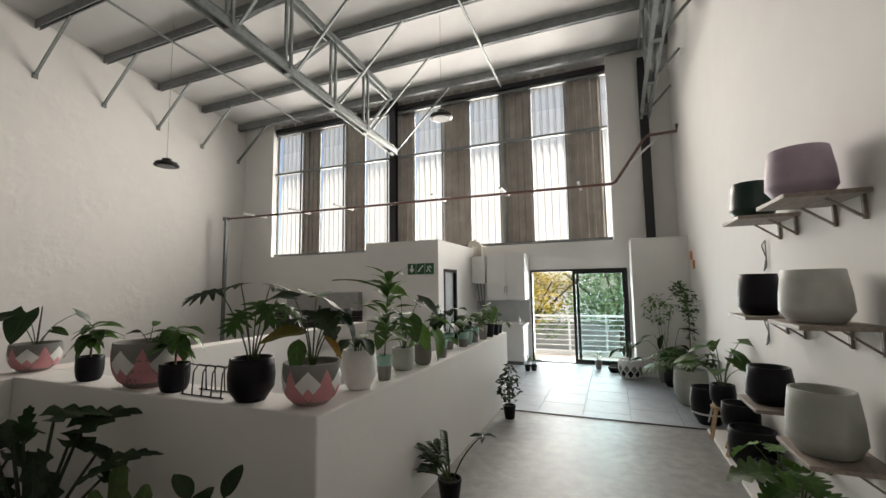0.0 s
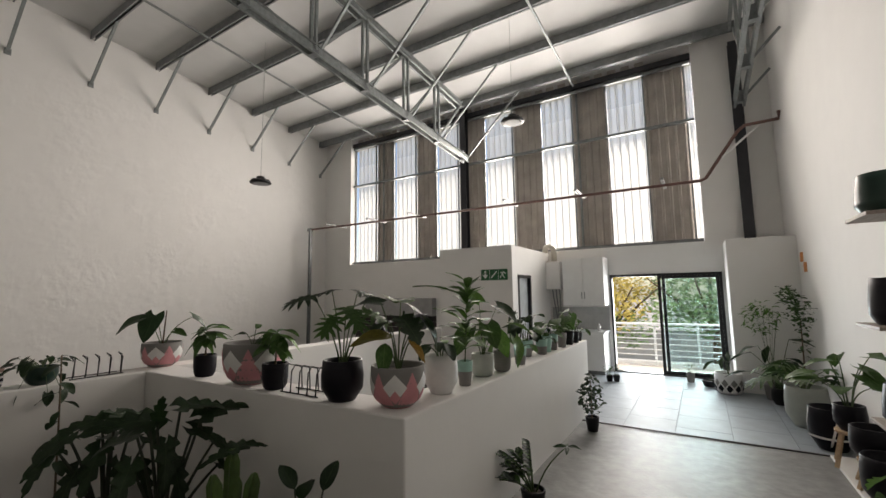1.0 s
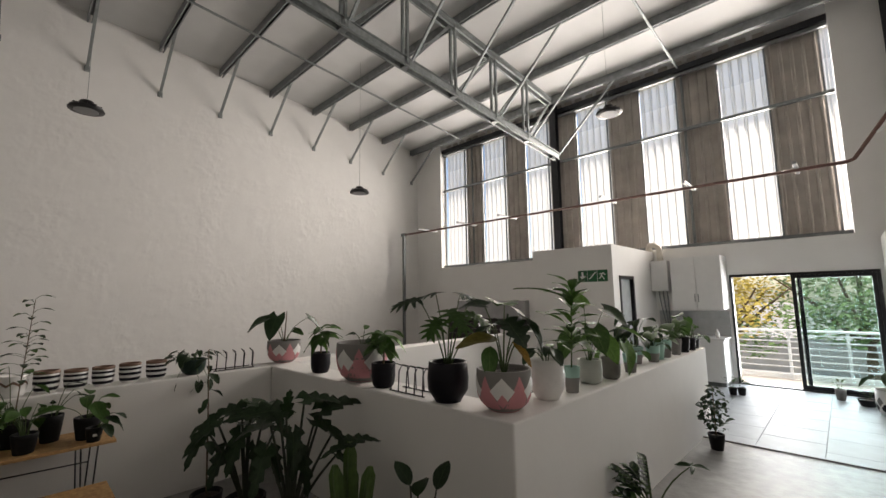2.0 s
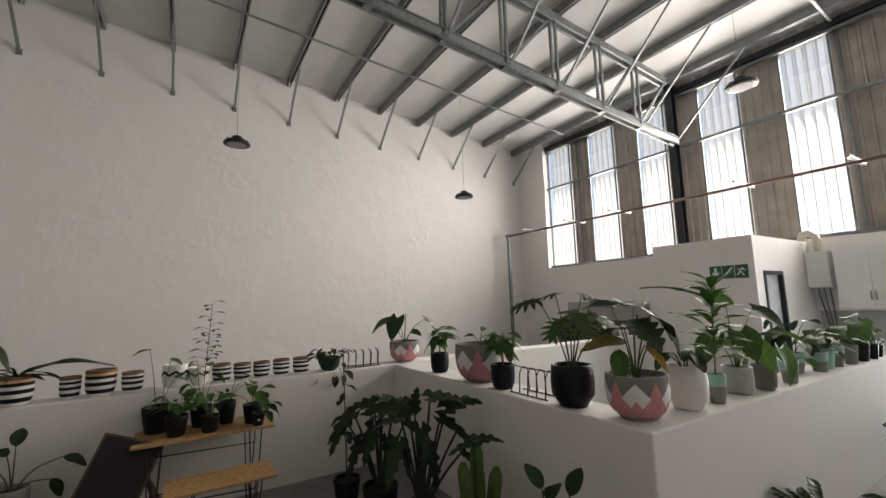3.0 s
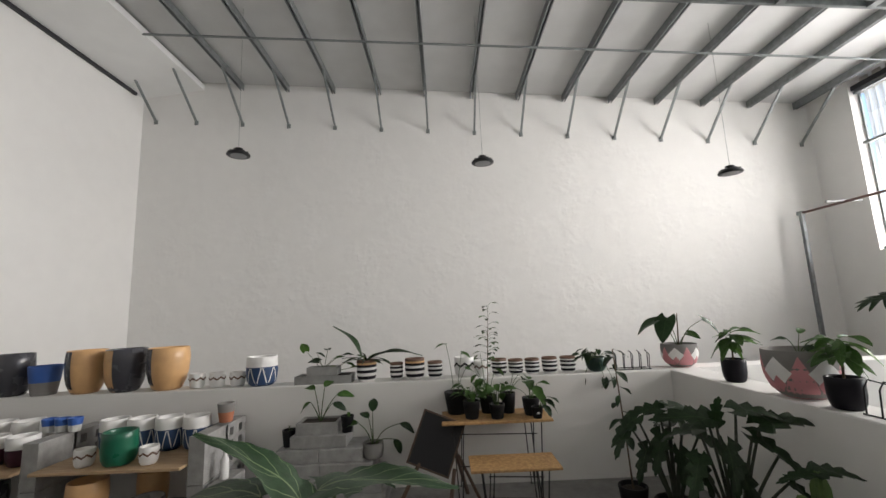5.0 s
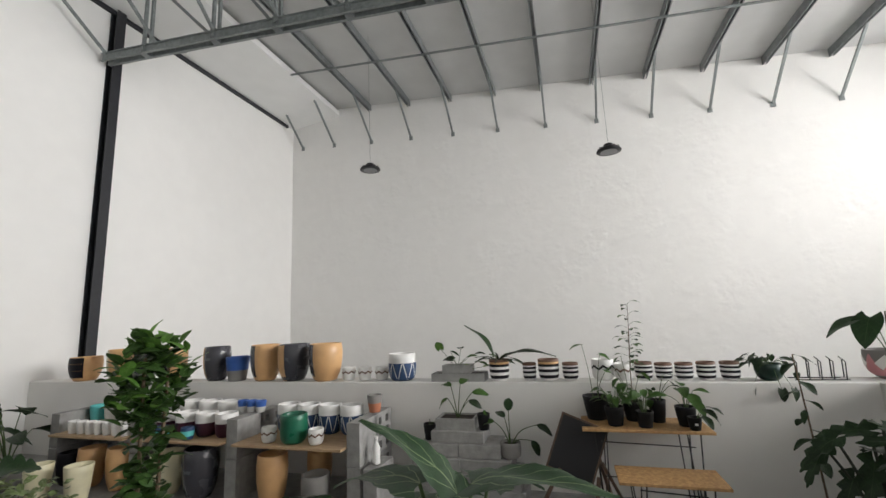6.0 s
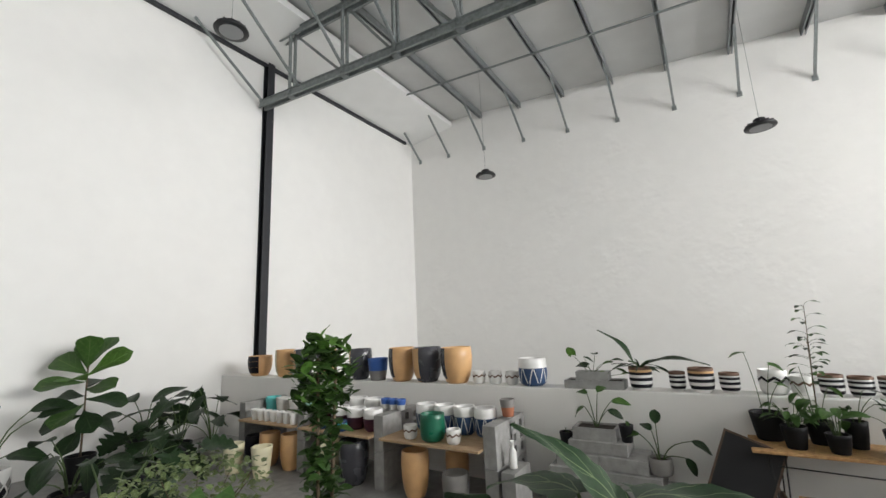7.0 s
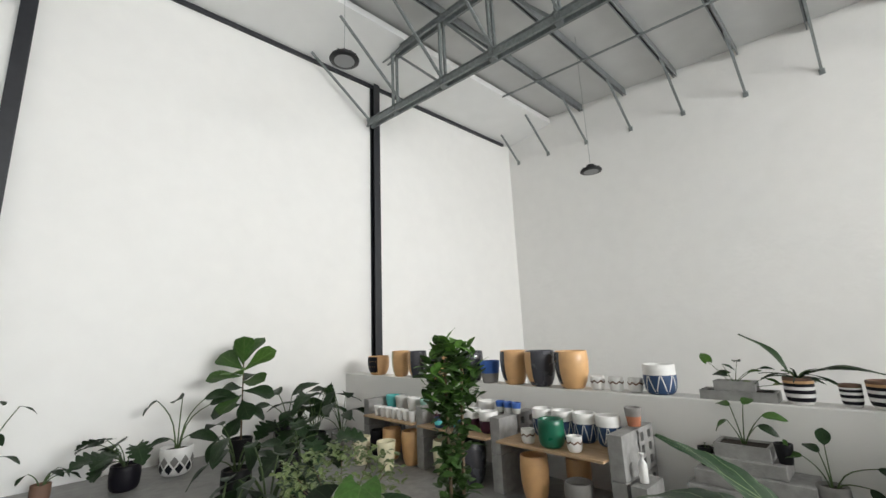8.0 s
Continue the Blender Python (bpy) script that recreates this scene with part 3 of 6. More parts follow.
def pot_parts(t, shape, d, h, bands, pattern="", soil=True):
    """bands: (height fraction up to which, material). Parts go under the thing t, base at its origin."""
    r = d / 2
    mats = [m for _, m in bands]
    fr = sorted({f for f, _ in SHAPES[shape]} | {f for f, _ in bands} | {0.1, 0.3, 0.55, 0.8})
    prof = []
    for f in fr:
        k = next((i for i, (e, _) in enumerate(bands) if f < e - 1e-6), len(bands) - 1)
        prof.append((r * radius_at(shape, f), f * h, k))
    top = radius_at(shape, 1.0) * r
    wall = min(0.018, 0.1 * d)
    prof += [(top - wall * 0.25, h + 0.004, len(bands) - 1), (top - wall * 0.8, h + 0.003, len(bands) - 1), (top - wall, h - 0.006, len(bands) - 1), (top - wall * 1.1, h * 0.8, len(bands) - 1)]
    part("pot", lathe(prof), mats, t)
    if soil:
        bm = lathe([(top - wall * 1.2, h * 0.78, 0), (top - wall * 1.25, h * 0.87, 0), (top * 0.4, h * 0.9, 0)], 20)
        part("soil", bm, SOIL, t)
    if pattern == "peaks":
        w, p, s = [], [], []
        for k in range(5):
            c = k / 5 + 0.03
            w.append([(c - 0.070, 0.56), (c, 0.18), (c + 0.070, 0.56), (c, 0.88)])
            s.append([(c - 0.035, 0.31), (c, 0.14), (c + 0.035, 0.31), (c, 0.50)])
            p.append([(c, 0.012), (c + 0.2, 0.012), (c + 0.101, 0.90), (c + 0.099, 0.90)])
        for q in p:
            part("painted_peak", patch(shape, r, h, [q]), PINK, t, "pink painted mountain pattern")
        for q in w:
            part("painted_diamond", patch(shape, r + 0.001, h, [q]), WHITE, t, "white painted diamond pattern")
        for q in s:
            part("painted_chevron", patch(shape, r + 0.002, h, [q]), PINK, t, "small pink chevron")
    if pattern == "zigzag":
        q = []
        for k in range(14):
            a, b = k / 14, (k + 1) / 14
            z0, z1 = (0.5, 0.66) if k % 2 else (0.66, 0.5)
            q.append([(a, z0), (b, z1), (b, z1 + 0.12), (a, z0 + 0.12)])
        part("painted_zigzag", patch(shape, r, h, q), BLACK if d > 0.2 else BROWN, t, "dark painted zigzag line")
    if pattern == "diamonds":
        n = 10
        for zc, m in ((0.30, BLACK), (0.55, GREY)):
            q = [[(k / n + o - 0.04, zc), (k / n + o, zc - 0.2), (k / n + o + 0.04, zc), (k / n + o, zc + 0.2)] for k in range(n) for o in ((0.0,) if m == GREY else (0.05,))]
            for p in q:
                part("painted_diamond", patch(shape, r, h, [p]), m, t, "dark painted diamond")
    if pattern == "lines":
        q = []
        for k in range(8):
            a = k / 8
            q += [[(a, 0.05), (a + 0.012, 0.05), (a + 0.062, 0.64), (a + 0.05, 0.64)], [(a + 0.125, 0.05), (a + 0.113, 0.05), (a + 0.063, 0.64), (a + 0.075, 0.64)]]
        part("painted_line", patch(shape, r, h, q), WHITE, t, "white painted crossing lines")
    return h * 0.9, top - wall


STRIPES = [(0.12, WHITE), (0.28, BLACK), (0.42, WHITE), (0.56, BLACK), (0.68, WHITE), (0.80, BLACK), (0.88, WHITE), (1.0, BROWN)]
STRIPES_TAN = STRIPES[:-2] + [(0.9, TAN), (1.0, BROWN)]


def empty_pot(label, x, y, z, shape, d, h, bands, pattern="", group="", rz=0.0):
    t = thing("plant_pot", label, "plant pot", (x, y, z), rz, group)
    pot_parts(t, shape, d, h, bands, pattern, soil=False)
    bm = lathe([(d * 0.36, h * 0.12, 0), (d * 0.37, h * 0.14, 0)], 16)
    part("inside_base", bm, bands[-1][1], t)
    return t


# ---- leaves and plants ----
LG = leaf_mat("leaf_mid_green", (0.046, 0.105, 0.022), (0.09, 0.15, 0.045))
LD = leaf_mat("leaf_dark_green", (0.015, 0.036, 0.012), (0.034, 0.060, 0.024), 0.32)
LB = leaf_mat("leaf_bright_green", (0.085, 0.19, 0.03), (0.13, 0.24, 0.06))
LV = leaf_mat("leaf_variegated", (0.16, 0.22, 0.08), (0.42, 0.44, 0.26))
LA = leaf_mat("leaf_silver_vein", (0.035, 0.075, 0.035), (0.19, 0.25, 0.13), 0.3)
LO = leaf_mat("leaf_olive_turning", (0.15, 0.13, 0.025), (0.20, 0.17, 0.05))
LY = leaf_mat("leaf_yellowing", (0.30, 0.17, 0.025), (0.34, 0.22, 0.06))
STEM_DARK = mat("dark_leaf_stalk", (0.022, 0.028, 0.014), 0.6)
STEM, BARK, CACT = mat("green_stem", (0.06, 0.10, 0.03), 0.6), mat("woody_stem", (0.12, 0.085, 0.05), 0.85, 0, 0.35, 30, 0.4, 60), mat("cactus_skin", (0.08, 0.14, 0.035), 0.5, 0, 0.3, 20, 0.2, 60)
OUT = {  # half width over length at s
    "heart": lambda s: 0.42 * math.sin(math.pi * min(1, s * 0.86 + 0.14)) ** 0.75 * (1 - 0.25 * s),
    "lance": lambda s: 0.15 * math.sin(math.pi * s) ** 0.8 + 0.003,
    "oval": lambda s: 0.27 * math.sin(math.pi * s ** 0.9) ** 0.7 + 0.004,
    "fiddle": lambda s: 0.33 * math.sin(math.pi * s ** 2.1) ** 0.5 * (0.62 + 0.38 * s) + 0.012,
    "strap": lambda s: 0.045 * min(1, 6 * s + 0.3) * (1 - s) ** 0.5 + 0.002,
    "lobed": lambda s: (0.50 * math.sin(math.pi * min(1, s * 0.88 + 0.12)) ** 0.7) * (0.55 + 0.45 * abs(math.cos(s * math.pi * 5))),
    "ragged": lambda s: (0.40 * (1 - s) ** 0.6 + 0.004) * (0.42 + 0.58 * abs(math.cos(s * math.pi * 4.5))),
    "saw": lambda s: (0.34 * min(1, 5 * s + 0.4) * (1 - s) ** 0.62 + 0.004) * (0.45 + 0.55 * ((s * 4.5) % 1)),
    "arrow": lambda s: (0.36 * (1 - s) ** 0.75 + 0.004) * (0.80 + 0.20 * abs(math.cos(s * math.pi * 6)))}


def split_data(droop):
    """A deeply cut blade: a narrow body with a fan of pointed fingers along both sides."""
    vs, uv, fs = [], [], []

    def blade(x, turn, length, width, lift):
        o = len(vs)
        for i in range(7):
            s = i / 6
            w = width * min(1, 3 * s + 0.45) * (1 - s) ** 0.55
            for v in (-1, 0, 1):
                a, c = s * length, v * w
                px, py = x + a * math.cos(turn) - c * math.sin(turn), a * math.sin(turn) + c * math.cos(turn)
                vs.append((px, py, lift - droop * (px * px + 1.3 * py * py) + 0.25 * abs(v) * w))
                uv.append((v, s))
        for i in range(6):
            for j in range(2):
                k = o + i * 3 + j
                fs.append((k, k + 1, k + 4, k + 3))

    blade(0.0, 0.0, 1.0, 0.22, 0.0)
    for k in range(5):
        for side in (-1, 1):
            blade(0.06 + 0.15 * k, side * (2.0 - 0.33 * k), 0.40 + 0.12 * math.sin(k * 0.8), 0.10, 0.004 + 0.003 * k + (0.002 if side > 0 else 0))
    return np.array(vs), uv, fs


def leaf_data(kind, droop=0.35, fold=0.25, nu=None):
    if kind == "split":
        return split_data(droop)
    nu = nu or (26 if kind == "saw" else 20 if kind in ("lobed", "arrow", "ragged") else 9)
    nv = 4
    vs, uv, fs = [], [], []
    for i in range(nu + 1):
        s = i / nu
        w = OUT[kind](s)
        for j in range(nv + 1):
            v = -1 + 2 * j / nv
            back = -0.22 * abs(v) ** 1.5 * (1 - s) ** 2 if kind in ("heart", "arrow", "lobed", "ragged", "saw") else 0.0
            ahead = 0.30 * abs(v) if kind == "ragged" else 0.10 * abs(v) if kind in ("lobed", "arrow") else 0.0
            vs.append((s + back + ahead * s * (1 - s), v * w, -droop * s * s + fold * abs(v) * w + 0.02 * math.sin(9 * s + 3 * v)))
            uv.append((v, s))
    for i in range(nu):
        for j in range(nv):
            a = i * (nv + 1) + j
            fs.append((a, a + 1, a + nv + 2, a + nv + 1))
    return np.array(vs), uv, fs


def pydata_mesh(name, vs, fs, uv, m):
    me = bpy.data.meshes.new(name)
    me.from_pydata([tuple(v) for v in vs], [], fs)
    layer = me.uv_layers.new(name="UVMap")
    flat = [c for f in fs for i in f for c in uv[i]]
    layer.data.foreach_set("uv", flat)
    me.polygons.foreach_set("use_smooth", [True] * len(fs))
    me.materials.append(m)
    return me


LEAF_CACHE = {}


def leaf_mesh(kind, m, droop=0.35, fold=0.25):
    key = (kind, m.name, droop, fold)
    if key not in LEAF_CACHE:
        vs, uv, fs = leaf_data(kind, droop, fold)
        LEAF_CACHE[key] = pydata_mesh("leaf", vs, fs, uv, m)
    return LEAF_CACHE[key]


def put_leaf(t, me, at, az, el, size, roll=0.0):
    o = new("leaf", me)
    o.parent = t
    o.matrix_basis = Matrix.Translation(at) @ Matrix.Rotation(az, 4, "Z") @ Matrix.Rotation(-el, 4, "Y") @ Matrix.Rotation(roll, 4, "X") @ Matrix.Diagonal((size, size, size, 1))
    return o


def stem(t, a, b, r, m=None, bow=0.15, name="stem"):
    a, b = Vector(a), Vector(b)
    side = Vector((b.x - a.x, b.y - a.y, 0))
    pts = [a.lerp(b, k / 5) + (Vector((0, 0, 1)) * side.length * bow - side * bow) * math.sin(math.pi * k / 5) for k in range(6)]
    bm = bmesh.new()
    bm_tube(bm, pts, r, 6, 0.6)
    return part(name, bm, m or STEM, t)


def stalked(t, rng, base_z, n, h, spread, kind, m, size, el=(-0.5, 0.25), r=0.006, droop=0.35, fold=0.25, az0=None, low=0.5, alt=None, stem_m=None):
    """Leaves on their own stalks that rise from the soil."""
    for i in range(n):
        az = (az0 if az0 is not None else rng.uniform(0, 6.28)) + i * 2.4 + rng.uniform(-0.3, 0.3)
        k = low + (1 - low) * (i + rng.random() * 0.6) / n
        rad = spread * rng.uniform(0.45, 1.0)
        p = Vector((rad * math.cos(az), rad * math.sin(az), base_z + h * k))
        stem(t, (0.02 * math.cos(az), 0.02 * math.sin(az), base_z - 0.02), p, r, stem_m)
        mm = alt if alt and rng.random() < 0.2 else m
        put_leaf(t, leaf_mesh(kind, mm, droop, fold), p, az, rng.uniform(*el), size * rng.uniform(0.75, 1.15), rng.uniform(-0.4, 0.4))


def sprig(t, b, face, leaves, r=0.005, bow=0.15, droop=0.35, fold=0.25, stem_m=None):
    """Stalked leaves set one by one: across, up, heading from the plant's broad side, tilt, size, blade, material."""
    f = radians(face)
    for u, v, rel, el, size, kind, m in leaves:
        p = (u * math.cos(f), u * math.sin(f), v)
        stem(t, (0.06 * u * math.cos(f), 0.06 * u * math.sin(f), b - 0.02), p, r, stem_m, bow)
        put_leaf(t, leaf_mesh(kind, m, droop, fold), p, f + rel, el, size, 0.55 * math.cos(rel) + 0.15 * math.sin(7 * u + 5 * v))


def foliage(t, name, points, kind, m, size, rng, droop=0.2, nu=4, el=(-0.6, 0.7), label=""):
    """Many small leaves about the given points, joined into one crown."""
    vs, uv, fs = leaf_data(kind, droop, 0.2, nu)
    V, U, F = [], [], []
    for p in points:
        az = rng.uniform(0, 6.28)
        s = size * rng.uniform(0.6, 1.25)
        M = np.array((Matrix.Rotation(az, 3, "Z") @ Matrix.Rotation(-rng.uniform(*el), 3, "Y") @ Matrix.Rotation(rng.uniform(-0.6, 0.6), 3, "X")) * s)
        o = len(V)
        V.extend((vs @ M.T + np.array(p)).tolist())
        U.extend(uv)
        F.extend([tuple(i + o for i in f) for f in fs])
    ob = new(name, pydata_mesh(name, V, F, U, m))
    ob.parent = t
    return tagged(ob, label, kind="stuff" if len(points) > 300 else "")


def cloud(rng, n, c, r):
    out = []
    while len(out) < n:
        p = Vector((rng.uniform(-1, 1), rng.uniform(-1, 1), rng.uniform(-1, 1)))
        if p.length < 1 and p.length > rng.random() * 0.8:
            out.append((c[0] + p.x * r[0], c[1] + p.y * r[1], c[2] + p.z * r[2]))
    return out


def potted(label, x, y, z, shape, d, h, bands, pattern="", rz=0.0, seed=1):
    t = thing("potted_plant", label, "potted plant", (x, y, z), rz)
    top, rr = pot_parts(t, shape, d, h, bands, pattern)
    return t, top, random.Random(seed)


# ---- pots on the middle and east parapets ----
ONE = lambda m: [(1.0, m)]
t, b, g = potted("pink and grey patterned bowl with large heart leaves", -4.94, 2.2, TOP, "bowl", 0.372, 0.245, ONE(GREY), "peaks", 20, 3)
sprig(t, b, 46, ((-0.20, 0.50, 3.1, -0.35, 0.24, "heart", LD), (-0.08, 0.53, 4.2, -0.75, 0.29, "heart", LD), (0.26, 0.50, 0.2, -0.55, 0.25, "heart", LD), (0.10, 0.36, -0.5, -0.2, 0.13, "heart", LG)))
stem(t, (0, 0, b - 0.02), (0.01, 0.02, b + 0.36), 0.009, BARK, 0.0, "stake")
for lab, x, y, d, h, sd in (("small black pot with a bushy green seedling tree", -3.96, 2.12, 0.189, 0.19, 4), ("small black pot with a young leafy plant", -2.94, 2.11, 0.197, 0.192, 5)):
    t, b, g = potted(lab, x, y, TOP, "cup", d, h, ONE(BLACK), "", 0, sd)
    stem(t, (0, 0, b - 0.02), (0.01, 0, b + 0.14), 0.009, BARK, 0.0, "trunk")
    for i in range(20):
        put_leaf(t, leaf_mesh("oval" if i % 3 else "lance", LG if i % 4 else LB, 0.5), (0.01, 0, b + 0.13 + 0.007 * i), i * 2.4, g.uniform(-0.5, 0.5), g.uniform(0.13, 0.21))
t, b, g = potted("large pink and grey patterned bowl with a low plant", -3.31, 2.16, TOP, "bowl", 0.458, 0.33, ONE(GREY), "peaks", 55, 6)
sprig(t, b, 5, ((0.10, 0.40, 0.3, 0.2, 0.12, "oval", LG), (0.02, 0.44, 1.0, 0.6, 0.10, "oval", LG), (-0.05, 0.40, 2.8, 0.2, 0.10, "oval", LD), (0.16, 0.38, 0.0, -0.2, 0.12, "oval", LG), (0.05, 0.36, -1.5, -0.2, 0.12, "oval", LD)), 0.004)
t, b, g = potted("black tapered pot with a tall split-leaf philodendron", -2.22, 2.12, TOP, "tub", 0.29, 0.267, ONE(BLACK), "", 0, 7)
sprig(t, b, 60, ((-0.20, 0.70, 2.9, -0.1, 0.22, "split", LD), (-0.08, 0.74, 2.1, 0.0, 0.22, "split", LD), (0.10, 0.73, 0.3, -0.05, 0.22, "split", LD), (0.02, 0.62, -1.3, -0.45, 0.26, "split", LG), (0.14, 0.60, -0.5, -0.35, 0.23, "split", LG),
                 (-0.06, 0.56, -2.3, -0.5, 0.21, "split", LG), (0.24, 0.52, 0.2, -0.5, 0.16, "split", LD), (0.18, 0.70, 0.9, 0.0, 0.2, "split", LD)), 0.006, 0.1, 0.25)
t, b, g = potted("pink and grey patterned bowl with yellowing broad leaves", -1.79, 2.19, TOP, "bowl", 0.356, 0.255, ONE(GREY), "peaks", 75, 8)
sprig(t, b, -15, ((-0.03, 0.44, 3.0, 0.12, 0.27, "oval", LO), (-0.09, 0.40, -2.0, -0.75, 0.20, "oval", LG), (0.07, 0.42, -1.0, -0.6, 0.19, "lance", LY), (0.02, 0.66, 1.3, 0.3, 0.24, "lobed", LG), (0.12, 0.60, 0.3, -0.4, 0.25, "heart", LD),
                  (0.02, 0.56, -1.2, -0.5, 0.22, "lobed", LD), (-0.12, 0.66, 2.6, 0.2, 0.17, "heart", LD), (0.20, 0.52, -0.2, -0.9, 0.24, "heart", LD), (-0.05, 0.53, 2.0, -0.1, 0.2, "heart", LD)), 0.006)
t, b, g = potted("matt white pot with dark broad leaves", -1.73, 2.62, TOP, "tub", 0.25, 0.269, ONE(WHITE), "", 0, 9)
stalked(t, g, b, 6, 0.14, 0.14, "oval", LD, 0.16)
put_leaf(t, leaf_mesh("oval", LB), (0.03, 0, b + 0.1), 2.0, 0.5, 0.12)
t, b, g = potted("small mint and grey pot with a feathery palm", -1.69, 2.91, TOP, "taper", 0.125, 0.185, [(0.6, GREY), (1.0, MINT)], "", 0, 10)
stem(t, (0, 0, b - 0.02), (0.02, 0.03, b + 0.62), 0.006, STEM, 0.0, "cane")
for i in range(34):
    f = 0.18 + 0.82 * i / 33
    put_leaf(t, leaf_mesh("lance", LG if i % 3 else LB, 0.45), (0.02 * f, 0.03 * f, b + 0.62 * f), i * 2.4, g.uniform(0.1, 0.8) + 0.5 * f * f, g.uniform(0.17, 0.27))
for az in (2.4, 3.4):
    put_leaf(t, leaf_mesh("strap", LG, 0.5), (0.01, 0.02, b + 0.5), az, 0.7, 0.42)
MG = [(0.55, GREY), (1.0, MINT)]
t, b, g = potted("grey-green pot with large upright heart leaves", -1.74, 3.32, TOP, "u", 0.202, 0.188, ONE(STONE), "", 0, 11)
sprig(t, b, 35, ((-0.02, 0.64, 2.6, 0.75, 0.20, "heart", LB), (0.14, 0.60, -0.4, -0.4, 0.22, "heart", LD), (0.05, 0.44, -1.4, -0.5, 0.25, "heart", LG), (-0.12, 0.40, -2.4, -0.7, 0.24, "heart", LG), (0.12, 0.36, -0.8, -0.8, 0.22, "heart", LB), (0.0, 0.48, 1.5, 0.2, 0.2, "heart", LG)))
t, b, g = potted("grey pot with bright hanging heart leaves", -1.68, 3.60, TOP, "u", 0.16, 0.182, ONE(GREY), "", 0, 12)
stalked(t, g, b, 6, 0.3, 0.16, "heart", LB, 0.24, (-1.2, 0.1), low=0.2)
for i, (x, y, d, h, bd, n, hh, kd, lm) in enumerate(((-1.66, 4.0, 0.13, 0.17, MG, 5, 0.16, "oval", LG), (-1.81, 4.55, 0.17, 0.173, MG, 9, 0.34, "heart", LD), (-1.70, 4.78, 0.14, 0.169, MG, 5, 0.16, "oval", LD),
                                                (-1.72, 5.0, 0.15, 0.185, ONE(MINT), 7, 0.2, "heart", LG), (-1.70, 5.2, 0.139, 0.19, MG, 6, 0.18, "oval", LG), (-1.67, 5.5, 0.13, 0.18, ONE(GREY), 6, 0.22, "heart", LG),
                                                (-1.66, 5.8, 0.14, 0.18, ONE(PLASTIC), 8, 0.3, "heart", LG), (-1.64, 6.05, 0.12, 0.15, ONE(BLACK), 5, 0.22, "oval", LG), (-1.66, 6.3, 0.12, 0.12, ONE(PLASTIC), 6, 0.14, "oval", LG))):
    t, b, g = potted("small pot with green house plant on the parapet", x, y, TOP, "taper", d, h, bd, "", 0, 20 + i)
    stalked(t, g, b, n, hh, 0.16, kd, lm, 0.18 if kd == "heart" else 0.11, (-0.6, 0.3), 0.004, low=0.3)


def wire_rack(x, y, rz):
    """A plate-rack of bent black wire: pairs of loops on two base wires."""
    t = thing("wire_rack", "bent black wire rack standing on the parapet", "wire rack", (x, y, TOP), rz, "wire racks")
    for dy in (-0.07, 0.07):
        bm = bmesh.new()
        bm_tube(bm, [(-0.2, dy, 0.006), (0.2, dy, 0.006)], 0.005, 6)
        part("base_wire", bm, LAMP_BLACK, t)
    for k in range(5):
        xx = -0.18 + 0.09 * k
        bm = bmesh.new()
        bm_tube(bm, [(xx, -0.07, 0.008), (xx + 0.01, -0.07, 0.16), (xx - 0.01, -0.02, 0.20), (xx + 0.05, 0.06, 0.17), (xx + 0.05, 0.07, 0.008)], 0.005, 6)
        part("loop", bm, LAMP_BLACK, t)
    return t


wire_rack(-2.6, 2.13, 0)
wire_rack(-4.9, 1.62, 90)

# ---- pots on the west parapet ----
for y, d, h, a, c, w in ((-7.58, 0.42, 0.345, TAN, BLACK, 0.26), (-6.87, 0.34, 0.444, TAN, CREAM, 0.12), (-6.4, 0.33, 0.442, CHAR, TAN, 0.14), (-5.85, 0.33, 0.44, TAN, CHAR, 0.2), (-5.1, 0.34, 0.44, CHAR, TAN, 0.1),
                          (-4.31, 0.38, 0.449, TAN, CHAR, 0.16), (-3.88, 0.40, 0.446, CHAR, TAN, 0.18), (-3.42, 0.41, 0.442, TAN, CHAR, 0.15)):
    t = empty_pot("tall glazed planter, part tan and part charcoal", -4.89, y, TOP, "tulip", d, h, ONE(a), "", "tan and charcoal planters")
    s0 = math.atan2(-0.6 - y, 4.8) / (2 * math.pi) - 0.28
    part("glazed_half", patch("tulip", d / 2, h, [[(s0 + w * k / 3, 0.02), (s0 + w * (k + 1) / 3, 0.02), (s0 + w * (k + 1) / 3, 0.99), (s0 + w * k / 3, 0.99)] for k in range(3)]), c, t)
empty_pot("royal blue and grey tapered pot", -4.86, -4.73, TOP, "taper", 0.296, 0.304, [(0.45, GREY), (1, ROYAL)])
for y in (-3.1, -2.88, -2.66):
    empty_pot("small white pot with a brown zigzag line", -4.89, y, TOP, "cup", 0.16, 0.15, ONE(WHITE), "zigzag", "small zigzag pots")
empty_pot("white and navy pot with crossing white lines", -4.9, -2.4, TOP, "u", 0.324, 0.302, [(0.66, BLUE), (1, WHITE)], "lines")
for lab, y, d, h, bd in (("small black and white striped pot", -0.93, 0.142, 0.175, STRIPES), ("tan, black and white striped pot", -0.73, 0.215, 0.212, STRIPES_TAN), ("small black and white striped pot", -0.51, 0.161, 0.172, STRIPES),
                         ("small black and white striped pot", 0.19, 0.165, 0.17, STRIPES), ("small black and white striped pot", 0.37, 0.158, 0.158, STRIPES), ("small black and white striped pot", 0.55, 0.158, 0.158, STRIPES),
                         ("small black and white striped pot", 0.74, 0.165, 0.165, STRIPES), ("small black and white striped pot", 0.94, 0.165, 0.165, STRIPES)):
    empty_pot(lab, -4.89, y, TOP, "cup", d, h, bd, "", "striped pots")
empty_pot("round white pot with a black zigzag line", -4.9, -0.19, TOP, "u", 0.215, 0.203, ONE(WHITE), "zigzag")
